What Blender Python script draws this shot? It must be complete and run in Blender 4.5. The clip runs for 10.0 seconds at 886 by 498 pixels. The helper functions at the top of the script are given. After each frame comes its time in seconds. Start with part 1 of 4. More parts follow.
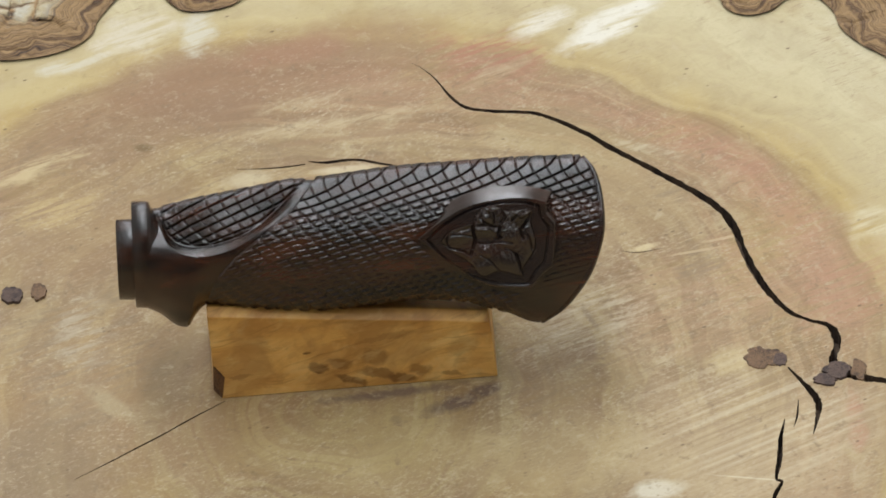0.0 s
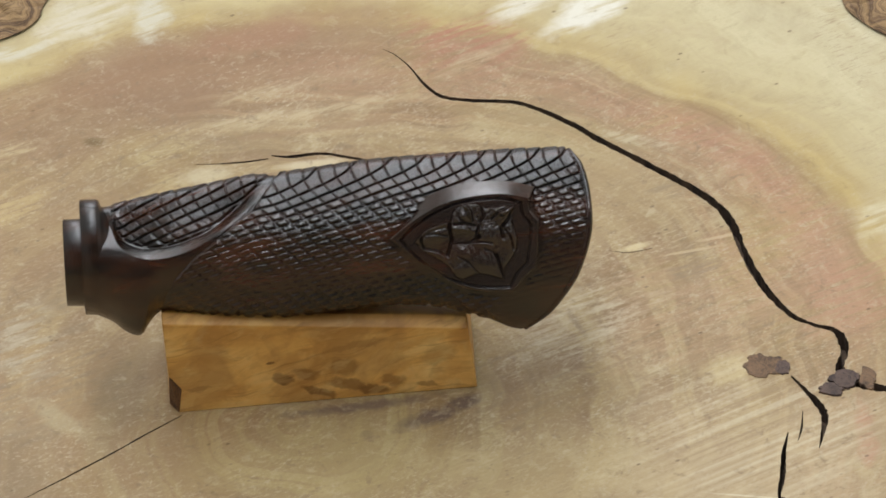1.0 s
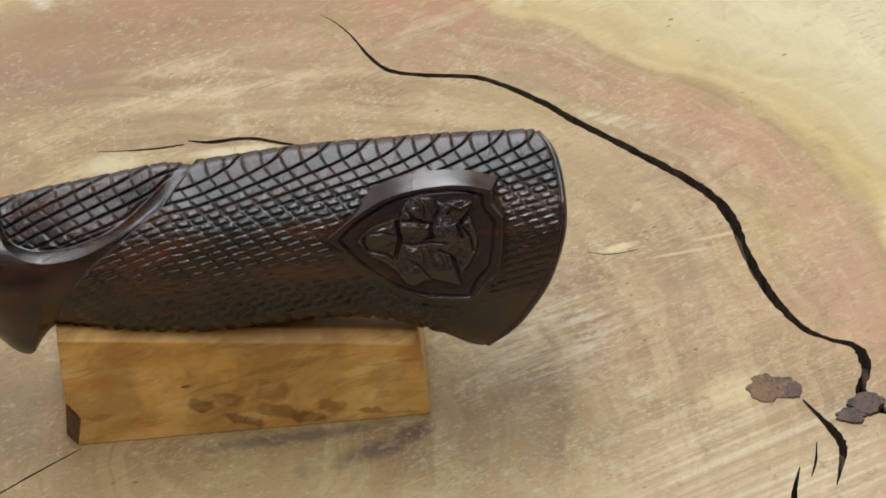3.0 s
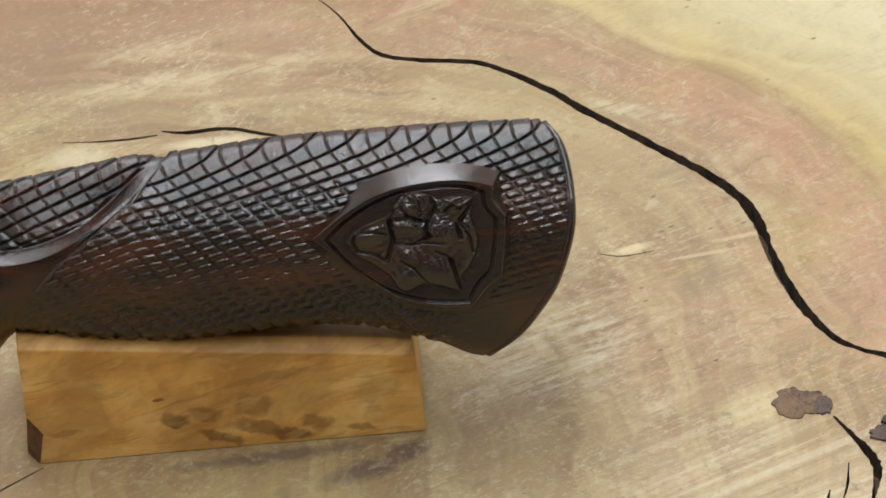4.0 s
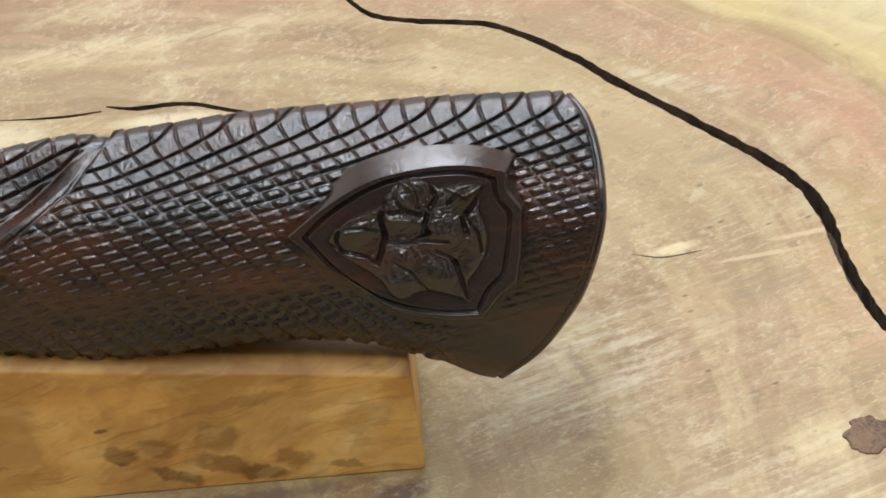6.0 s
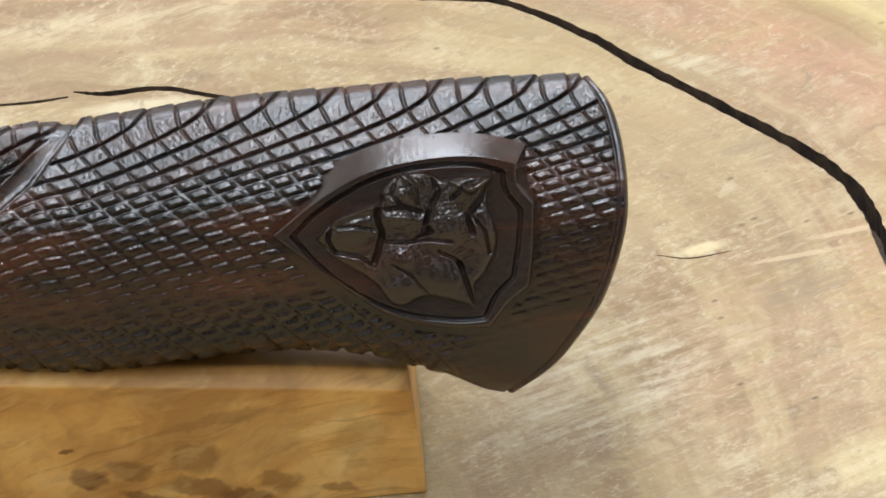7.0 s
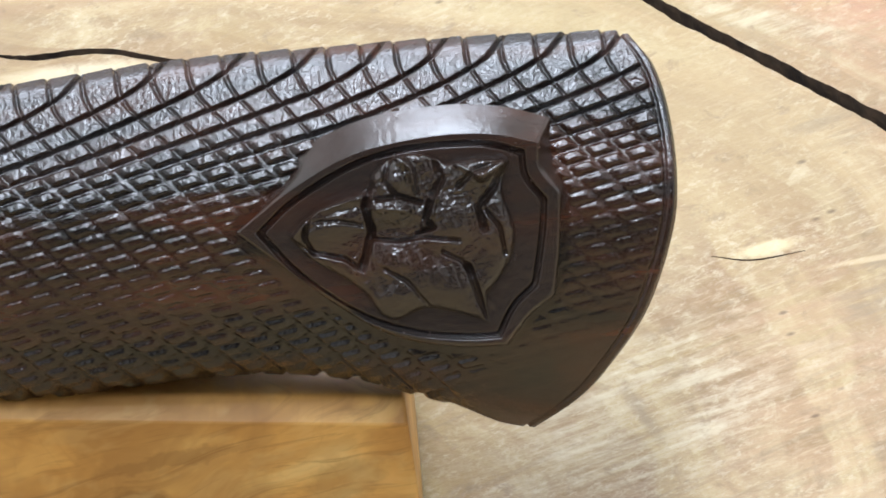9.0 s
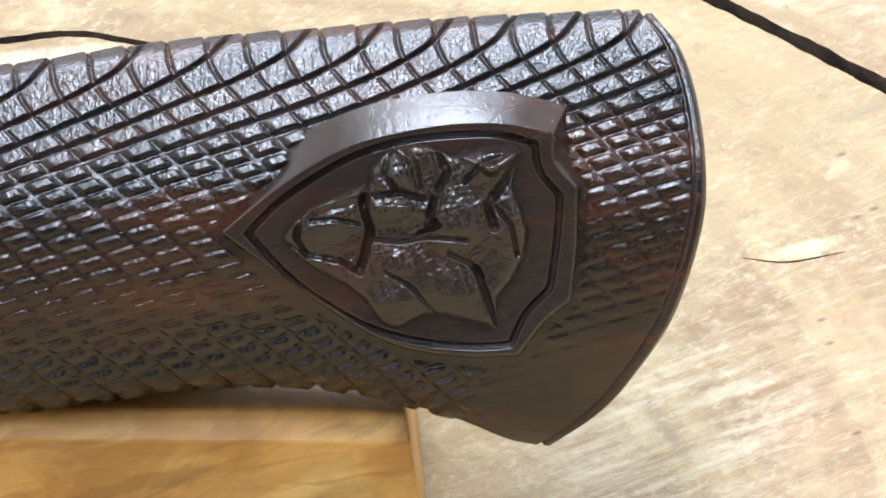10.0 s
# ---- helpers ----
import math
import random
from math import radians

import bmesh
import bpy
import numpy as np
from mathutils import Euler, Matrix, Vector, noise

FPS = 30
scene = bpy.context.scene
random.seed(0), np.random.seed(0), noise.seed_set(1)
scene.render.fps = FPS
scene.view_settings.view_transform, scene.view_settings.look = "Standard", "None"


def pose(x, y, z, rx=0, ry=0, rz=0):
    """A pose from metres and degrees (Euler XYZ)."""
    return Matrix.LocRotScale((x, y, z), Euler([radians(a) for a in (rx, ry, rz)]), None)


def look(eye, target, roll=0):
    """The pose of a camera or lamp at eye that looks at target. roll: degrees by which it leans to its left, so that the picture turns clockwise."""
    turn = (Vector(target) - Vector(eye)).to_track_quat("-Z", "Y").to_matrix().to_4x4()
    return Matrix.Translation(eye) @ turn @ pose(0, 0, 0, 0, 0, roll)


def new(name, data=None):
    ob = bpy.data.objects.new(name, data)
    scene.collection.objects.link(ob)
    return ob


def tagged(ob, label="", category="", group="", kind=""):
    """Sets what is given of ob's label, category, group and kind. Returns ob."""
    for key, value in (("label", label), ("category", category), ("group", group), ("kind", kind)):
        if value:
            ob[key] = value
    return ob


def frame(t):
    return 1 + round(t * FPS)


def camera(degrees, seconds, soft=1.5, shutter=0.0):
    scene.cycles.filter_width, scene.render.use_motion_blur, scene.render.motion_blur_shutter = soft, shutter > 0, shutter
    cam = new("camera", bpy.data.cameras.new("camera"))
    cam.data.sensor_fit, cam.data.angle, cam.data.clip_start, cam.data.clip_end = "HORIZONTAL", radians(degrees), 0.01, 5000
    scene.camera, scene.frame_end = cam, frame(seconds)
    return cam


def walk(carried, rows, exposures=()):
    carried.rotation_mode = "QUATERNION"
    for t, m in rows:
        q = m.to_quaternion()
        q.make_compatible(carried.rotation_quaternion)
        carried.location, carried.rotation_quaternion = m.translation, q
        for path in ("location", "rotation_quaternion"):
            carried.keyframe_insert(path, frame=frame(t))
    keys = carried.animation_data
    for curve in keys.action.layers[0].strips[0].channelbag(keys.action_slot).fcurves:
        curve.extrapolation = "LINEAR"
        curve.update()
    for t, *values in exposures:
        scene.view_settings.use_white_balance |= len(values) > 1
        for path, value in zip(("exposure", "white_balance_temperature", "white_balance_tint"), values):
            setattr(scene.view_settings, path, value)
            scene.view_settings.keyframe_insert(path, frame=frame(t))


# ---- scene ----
# Drawing grid: the place is laid out on a sheet across the first view, in units of U, x to the right and y down.
from mathutils.geometry import delaunay_2d_cdt

FOV, WIDE, U = 2.5, 1568.0, 0.00015625
FOCUS = WIDE / 2 / math.tan(radians(FOV / 2))
REACH = U * FOCUS
DOWN, LEAN = 40.0, 4.6
FWD = Vector((0, math.cos(radians(DOWN)), -math.sin(radians(DOWN))))
_r, _u = Vector((1, 0, 0)), Vector((0, math.sin(radians(DOWN)), math.cos(radians(DOWN))))
_c, _s = math.cos(radians(LEAN)), math.sin(radians(LEAN))
RIGHT, UP = _c * _r - _s * _u, _c * _u + _s * _r
EYE = -REACH * FWD
NEAR = 0.022

cam = camera(FOV, 10.0, soft=1.7)
# seconds, closeness, turn, shift right, shift down
ROWS = [
    (0.0, 1.0000, 0.000, 0.0, 0.0),
    (0.5, 1.0376, -0.039, -6.5, -0.3),
    (1.0, 1.0820, -0.249, -45.2, 1.2),
    (1.5, 1.1264, -0.460, -84.5, 2.1),
    (2.0, 1.1744, -0.520, -125.2, 4.0),
    (2.5, 1.2254, -0.475, -138.0, 4.1),
    (4.0, 1.4018, -0.284, -165.9, 6.6),
    (4.5, 1.4660, -0.273, -172.8, 6.7),
    (5.0, 1.5430, -0.288, -181.2, 7.2),
    (5.5, 1.6143, -0.280, -188.5, 7.2),
    (7.0, 1.8779, -0.298, -211.4, 8.4),
    (7.5, 1.9720, -0.290, -219.3, 8.6),
    (8.0, 2.0844, -0.270, -230.5, 8.2),
    (8.5, 2.2000, -0.286, -242.4, 9.2),
    (9.0, 2.3212, -0.310, -253.4, 10.0),
    (9.5, 2.4334, -0.320, -262.7, 11.2),
    (10.0, 2.5466, -0.330, -268.3, 13.0),
]


def eye_at(close, turn, dx, dy):
    c, s = math.cos(radians(turn)), math.sin(radians(turn))
    xt, yt = c * RIGHT + s * UP, s * RIGHT - c * UP
    depth = (REACH - NEAR) / close
    return -NEAR * FWD - (depth / FOCUS) * (dx * xt + dy * yt) - depth * FWD


walk(cam, [(t, look(eye_at(k, a, dx, dy), eye_at(k, a, dx, dy) + FWD, a - LEAN)) for t, k, a, dx, dy in ROWS],
     exposures=[(0, -0.05, 6500, 10), (2.5, 0.05, 6500, 10), (4.5, 0.25, 6450, 10), (5.5, 0.38, 6350, 10), (7.5, 0.62, 6150, 10), (8.5, 0.79, 5950, 10), (9.2, 0.92, 5850, 10), (10, 1.12, 5750, 10)])

# ---- light ----
world = bpy.data.worlds.new("world")
scene.world = world
world.use_nodes = True
wn = world.node_tree
sky = wn.nodes.new("ShaderNodeTexSky")
sky.sky_type, sky.sun_disc = "NISHITA", False
sky.sun_elevation, sky.sun_rotation = radians(50), radians(-25)
wn.links.new(sky.outputs[0], wn.nodes["Background"].inputs[0])
wn.nodes["Background"].inputs[1].default_value = 0.1

# added unseen roof window: x, y, half sizes, and the lamp in its opening
ROOF = (-0.19, -0.13, 0.66, 2.78)
ROOF_Z = 4.1
# north window, added unseen to brighten the handle's crest: x, z, half sizes
PANE = (-0.13, 2.58, 1.26, 1.19)
Y_NORTH = 3.3


def daylight(name, wide, high, power, m):
    lamp = bpy.data.lights.new(name, "AREA")
    lamp.shape, lamp.size, lamp.size_y = "RECTANGLE", wide, high
    lamp.energy, lamp.color = power, (0.91, 0.955, 1.0)
    new(name, lamp).matrix_world = m


daylight("added_roof_light", 2 * ROOF[2] - 0.02, 2 * ROOF[3] - 0.02, 230.0, pose(ROOF[0], ROOF[1], ROOF_Z + 0.03))
daylight("added_window_light", 2 * PANE[2] - 0.02, 2 * PANE[3] - 0.02, 88.0, pose(PANE[0], Y_NORTH + 0.03, PANE[1], -90))


# ---- materials ----
class Mat:
    """A node material with short words for its nodes."""

    def __init__(self, name):
        self.m = bpy.data.materials.new(name)
        self.m.use_nodes = True
        self.t = self.m.node_tree
        self.b = self.t.nodes["Principled BSDF"]
        self.frays = {}

    def put(self, sock, v):
        if hasattr(v, "is_output"):
            self.t.links.new(v, sock)
        else:
            sock.default_value = v

    def coords(self, kind="Object"):
        return self.t.nodes.new("ShaderNodeTexCoord").outputs[kind]

    def mapped(self, v, scale=(1, 1, 1), loc=(0, 0, 0), rot=(0, 0, 0)):
        n = self.t.nodes.new("ShaderNodeMapping")
        self.put(n.inputs["Vector"], v)
        n.vector_type = "TEXTURE"
        n.inputs["Scale"].default_value, n.inputs["Location"].default_value = [1 / s for s in scale], loc
        n.inputs["Rotation"].default_value = [radians(a) for a in rot]
        return n.outputs[0]

    def noise(self, v, scale, detail=4, rough=0.55, dist=0.0, out="Fac"):
        n = self.t.nodes.new("ShaderNodeTexNoise")
        self.put(n.inputs["Vector"], v)
        n.inputs["Scale"].default_value, n.inputs["Detail"].default_value = scale, detail
        n.inputs["Roughness"].default_value, n.inputs["Distortion"].default_value = rough, dist
        return n.outputs[out]

    def voronoi(self, v, scale, feature="F1", out="Distance"):
        n = self.t.nodes.new("ShaderNodeTexVoronoi")
        n.feature = feature
        self.put(n.inputs["Vector"], v)
        n.inputs["Scale"].default_value = scale
        return n.outputs[out]

    def math(self, op, a, b=0.0, c=0.0):
        n = self.t.nodes.new("ShaderNodeMath")
        n.operation = op
        for i, v in enumerate((a, b, c)):
            self.put(n.inputs[i], v)
        return n.outputs[0]

    def vmath(self, op, a, b=(0, 0, 0)):
        n = self.t.nodes.new("ShaderNodeVectorMath")
        n.operation = op
        self.put(n.inputs[0], a)
        self.put(n.inputs[1], b)
        return n.outputs["Value" if op in ("LENGTH", "DISTANCE", "DOT_PRODUCT") else "Vector"]

    def ramp(self, f, stops, mode="LINEAR"):
        if len(stops) == 2 and not isinstance(stops[0][1], tuple):
            n = self.t.nodes.new("ShaderNodeMapRange")
            for key, v in zip(("Value", "From Min", "From Max", "To Min", "To Max"), (f, stops[0][0], stops[1][0], stops[0][1], stops[1][1])):
                self.put(n.inputs[key], v)
            return n.outputs[0]
        n = self.t.nodes.new("ShaderNodeValToRGB")
        n.color_ramp.interpolation = mode
        els = n.color_ramp.elements
        while len(els) < len(stops):
            els.new(0.5)
        for e, (p, col) in zip(els, stops):
            e.position = p
            e.color = (*col, 1) if isinstance(col, tuple) else (col, col, col, 1)
        self.put(n.inputs[0], f)
        return n.outputs[0]

    def mix(self, f, a, b, mode="MIX"):
        n = self.t.nodes.new("ShaderNodeMix")
        n.data_type, n.blend_type = "RGBA", mode
        self.put(n.inputs[0], f)
        for i, v in ((6, a), (7, b)):
            self.put(n.inputs[i], (*v, 1) if isinstance(v, tuple) else v)
        return n.outputs[2]

    def done(self, color, rough, bump=None, strength=0.3, dist=0.0005, **more):
        self.put(self.b.inputs["Base Color"], (*color, 1) if isinstance(color, tuple) else color)
        self.put(self.b.inputs["Roughness"], rough)
        if bump is not None:
            n = self.t.nodes.new("ShaderNodeBump")
            n.inputs["Strength"].default_value, n.inputs["Distance"].default_value = strength, dist
            self.put(n.inputs["Height"], bump)
            self.put(self.b.inputs["Normal"], n.outputs[0])
        for key, v in more.items():
            self.put(self.b.inputs[key.replace("_", " ")], v)
        return self.m


def dark_wood(name, gloss=0.2, spread=0.22, relief=0.27, red=1.0, lift=1.0, pits=1.0):
    k = Mat(name)
    p = k.coords()
    streak = k.noise(k.mapped(p, (28, 200, 160), rot=(0, 0, 4)), 1.0, 5, 0.6, 0.6)
    tone = k.noise(p, 45, 3)
    col = k.mix(k.ramp(streak, [(0.42, 0.0), (0.66, red)]), (0.0072 * lift, 0.0047 * lift, 0.0034 * lift), (0.062, 0.019, 0.007))
    col = k.mix(k.ramp(tone, [(0.38, 0.0), (0.7, 0.8)]), col, (0.006 * lift, 0.0041 * lift, 0.0034 * lift))
    pore = k.noise(k.mapped(p, (240, 2600, 2600), rot=(0, 0, 4)), 1.0, 3, 0.6)
    col = k.mix(k.ramp(pore, [(0.60, 0.0), (0.72, 0.5)]), col, (0.030, 0.013, 0.007))
    # tooling: fine pits, broader scrapes
    pit = k.noise(p, 3000, 2, 0.5, 0.8)
    fine = k.math("ADD", k.math("MULTIPLY", k.ramp(pit, [(0.40, 0.0), (0.52, 1.0)]), 0.55 * pits), k.math("MULTIPLY", k.noise(p, 760, 2, 0.5, 1.2), 1.3))
    rough = k.math("MULTIPLY_ADD", k.noise(p, 600, 4), spread, gloss)
    return k.done(col, rough, fine, relief, 0.0003, Specular_IOR_Level=0.74)


def olive_wood(front):
    """front gives the block's front face at a place of the drawing grid."""
    k = Mat("olive_wood")
    p = k.coords()
    warp = k.vmath("ADD", p, k.vmath("MULTIPLY", k.noise(p, 26, 3, 0.5, 0, "Color"), (0.014, 0.014, 0.014)))
    bands = k.noise(k.mapped(warp, (30, 30, 90), rot=(0, -12, 0)), 1.0, 4, 0.55, 0.8)
    col = k.ramp(bands, [(0.28, (0.46, 0.215, 0.050)), (0.44, (0.65, 0.340, 0.084)), (0.57, (0.75, 0.430, 0.122)), (0.74, (0.82, 0.58, 0.22))])
    cloud = k.noise(k.mapped(p, (60, 60, 45)), 1.0, 4, 0.6, 0.6)
    col = k.mix(k.ramp(cloud, [(0.42, 0.5), (0.56, 0.0)]), col, (0.34, 0.165, 0.045))
    # broken dark figure: a row of ragged flecks, each at its own slant
    jit = k.vmath("MULTIPLY", k.vmath("SUBTRACT", k.noise(p, 330, 4, 0.6, 0, "Color"), (0.5, 0.5, 0.5)), (0.0035, 0.0035, 0.0035))
    q = k.vmath("ADD", p, jit)
    for x, y, rx, rz, turn, dark in ((563, 652, 19, 9, -20, 0.8), (600, 644, 24, 8, -14, 0.5), (622, 672, 32, 6, -26, 0.7), (662, 632, 26, 16, -12, 0.45), (668, 660, 34, 9, -16, 0.6),
                                     (712, 668, 26, 8, -12, 0.7), (745, 654, 22, 10, -18, 0.5), (800, 660, 20, 5, -10, 0.5), (545, 626, 9, 2.5, -8, 0.8), (425, 668, 22, 4, 2, 0.35),
                                     (690, 596, 60, 6, 8, 0.3), (820, 612, 34, 16, 20, 0.3)):
        m = k.mapped(q, (1 / (rx * U), 0.0001, 1 / (rz * U / 0.77)), front(x, y), (0, -turn, 0))
        col = k.mix(k.ramp(k.vmath("LENGTH", m), [(0.75, dark), (1.1, 0.0)]), col, (0.15, 0.062, 0.018))
    curl = k.noise(k.mapped(warp, (55, 55, 70)), 1.0, 2, 0.5, 2.2)
    col = k.mix(k.ramp(curl, [(0.44, 0.0), (0.49, 0.08), (0.51, 0.0)]), col, (0.28, 0.12, 0.028))
    flame = k.noise(k.mapped(warp, (85, 85, 230), rot=(0, -20, 0)), 1.0, 3, 0.6, 0.5)
    col = k.mix(k.ramp(flame, [(0.52, 0.0), (0.60, 0.22)]), col, (0.36, 0.165, 0.042))
    col = k.mix(k.ramp(flame, [(0.38, 0.22), (0.45, 0.0)]), col, (0.80, 0.52, 0.19))
    chip = k.noise(k.mapped(p, (130, 130, 190), rot=(0, -12, 0)), 1.0, 3, 0.6)
    col = k.mix(k.ramp(chip, [(0.58, 0.0), (0.70, 0.35)]), col, (0.70, 0.48, 0.19))
    line = k.noise(k.mapped(warp, (60, 60, 620), rot=(0, -12, 0)), 1.0, 4, 0.65, 0.8)
    col = k.mix(k.ramp(line, [(0.54, 0.0), (0.68, 0.45)]), col, (0.28, 0.125, 0.030))
    return k.done(col, k.math("MULTIPLY_ADD", line, 0.2, 0.34), line, 0.1, 0.0003, Specular_IOR_Level=0.35)


def plain_wall(name="painted_wall", tone=1.0):
    k = Mat(name)
    p = k.coords()
    col = k.ramp(k.noise(p, 3, 5), [(0.3, (0.60 * tone, 0.58 * tone, 0.54 * tone)), (0.7, (0.68 * tone, 0.66 * tone, 0.62 * tone))])
    return k.done(col, 0.85, k.noise(p, 180, 3), 0.1, 0.001)


def plain_floor():
    k = Mat("floor_boards")
    p = k.coords()
    # An unseen floor, kept dark to dim what the handle's flank reflects.
    col = k.ramp(k.noise(k.mapped(p, (2, 14, 1)), 1.0, 5), [(0.3, (0.045, 0.03, 0.02)), (0.7, (0.075, 0.05, 0.033))])
    return k.done(col, 0.6)


# ---- plan helpers ----
def aim(x, y):
    """The way from the first eye through a place of the drawing grid."""
    q = float(U * (x - 784)) * RIGHT + float(U * (441 - y)) * UP
    return (q - EYE).normalized()


def on_plane(x, y, p, n):
    d = aim(x, y)
    return EYE + d * ((Vector(p) - EYE).dot(n) / d.dot(n))


def on_slab(x, y, z=0.0):
    return on_plane(x, y, (0, 0, z), Vector((0, 0, 1)))


def mesh_of(name, verts, faces, smooth=False):
    me = bpy.data.meshes.new(name)
    me.from_pydata([tuple(v) for v in verts], [], faces)
    me.update()
    if smooth:
        me.polygons.foreach_set("use_smooth", [True] * len(me.polygons))
    return me


def grid_mesh(name, co, wrap=False, across=False):
    """A mesh from an array of rows and columns of points; wrap joins the last column to the first."""
    n, m = co.shape[:2]
    i = np.arange(n * m).reshape(n, m)
    j = np.concatenate([i, i[:, :1]], 1) if wrap else i
    f = np.stack([j[:-1, :-1], j[:-1, 1:], j[1:, 1:], j[1:, :-1]], -1).reshape(-1, 4)
    me = bpy.data.meshes.new(name)
    me.vertices.add(n * m)
    me.vertices.foreach_set("co", co.reshape(-1).astype(np.float32))
    me.loops.add(f.size)
    me.loops.foreach_set("vertex_index", f.reshape(-1).astype(np.int32))
    me.polygons.add(len(f))
    me.polygons.foreach_set("loop_start", np.arange(0, f.size, 4, dtype=np.int32))
    me.polygons.foreach_set("use_smooth", np.ones(len(f), dtype=bool))
    me.update()
    me.validate()
    if across:
        # u runs along the columns, v along the rows
        k, r = np.divmod(f.reshape(-1), m)
        uv = me.uv_layers.new(name="across")
        uv.data.foreach_set("uv", np.stack([r / m, k / (n - 1)], 1).reshape(-1).astype(np.float32))
    return me


def part(name, me, material, parent=None, label=""):
    ob = new(name, me)
    if material:
        me.materials.append(material)
    if parent:
        ob.parent = parent
    if label:
        tagged(ob, label)
    return ob


def spline(points, n):
    """n places along a smooth line through the points."""
    p = np.array(points, float)
    p = np.vstack([2 * p[0] - p[1], p, 2 * p[-1] - p[-2]])
    out = []
    for t in np.linspace(0, len(p) - 3 - 1e-6, n):
        i = int(t)
        f = t - i
        a, b, c, d = p[i:i + 4]
        out.append(0.5 * (2 * b + (c - a) * f + (2 * a - 5 * b + 4 * c - d) * f * f + (3 * b - a - 3 * c + d) * f ** 3))
    return np.array(out)


def box_mesh(name, x0, x1, y0, y1, z0, z1):
    bm = bmesh.new()
    bmesh.ops.create_cube(bm, size=1.0, matrix=Matrix.Translation(((x0 + x1) / 2, (y0 + y1) / 2, (z0 + z1) / 2)) @ Matrix.Diagonal((x1 - x0, y1 - y0, z1 - z0, 1)))
    me = bpy.data.meshes.new(name)
    bm.to_mesh(me)
    bm.free()
    return me


# ---- the room, added out of view, closed round the camera ----
# The unseen south wall is darkened so the handle's front mirrors little light.
WALL, DARK_WALL, FLOOR = plain_wall(), plain_wall("dark_wall", 0.09), plain_floor()
X0, X1, Y0, Y1, FZ = -3.0, 3.0, -5.2, Y_NORTH, -0.055


def holed(name, corner, a, b, thick, outer, hole):
    """A flat piece of the room with an opening through it: corner, two ways and a thickness, sizes along the ways."""
    o, a, b, t = Vector(corner), Vector(a), Vector(b), Vector(thick)
    ring = [(0, 0), (outer[0], 0), outer, (0, outer[1])]
    inner = [(hole[0], hole[1]), (hole[2], hole[1]), (hole[2], hole[3]), (hole[0], hole[3])]
    v = [o + a * p[0] + b * p[1] + k * t for k in (0, 1) for p in ring + inner]
    f = []
    for i in range(4):
        j = (i + 1) % 4
        f += [(i, j, 4 + j, 4 + i), (8 + i, 12 + i, 12 + j, 8 + j), (i, 8 + i, 8 + j, j), (4 + i, 4 + j, 12 + j, 12 + i)]
    return mesh_of(name, v, f)


def room():
    tagged(part("floor", box_mesh("floor", X0, X1, Y0, Y1, FZ - 0.1, FZ), FLOOR), "plain brown floor, added unseen under the wooden slab", "floor", kind="structure")
    for name, b in (("wall_south", (X0, X1, Y0 - 0.1, Y0)), ("wall_west", (X0 - 0.1, X0, Y0 - 0.1, Y1 + 0.1)), ("wall_east", (X1, X1 + 0.1, Y0 - 0.1, Y1 + 0.1))):
        tagged(part(name, box_mesh(name, *b, FZ, ROOF_Z), DARK_WALL if name == "wall_south" else WALL), "plain painted wall of the added, unseen room", "wall", kind="structure")
    north = holed("wall_north", (X0, Y1, FZ), (1, 0, 0), (0, 0, 1), (0, 0.1, 0), (X1 - X0, ROOF_Z - FZ),
                  (PANE[0] - PANE[2] - X0, PANE[1] - PANE[3] - FZ, PANE[0] + PANE[2] - X0, PANE[1] + PANE[3] - FZ))
    tagged(part("wall_north", north, WALL), "plain pale painted wall, added unseen, with a window opening", "wall", kind="structure")
    roof = holed("ceiling", (X0 - 0.1, Y0 - 0.1, ROOF_Z), (1, 0, 0), (0, 1, 0), (0, 0, 0.12), (X1 - X0 + 0.2, Y1 - Y0 + 0.2),
                 (ROOF[0] - ROOF[2] - X0 + 0.1, ROOF[1] - ROOF[3] - Y0 + 0.1, ROOF[0] + ROOF[2] - X0 + 0.1, ROOF[1] + ROOF[3] - Y0 + 0.1))
    tagged(part("ceiling", roof, WALL), "plain pale ceiling, added unseen, with an open roof window", "ceiling", kind="structure")


room()

# ---- the slab ----
PITH = on_slab(600, 715)


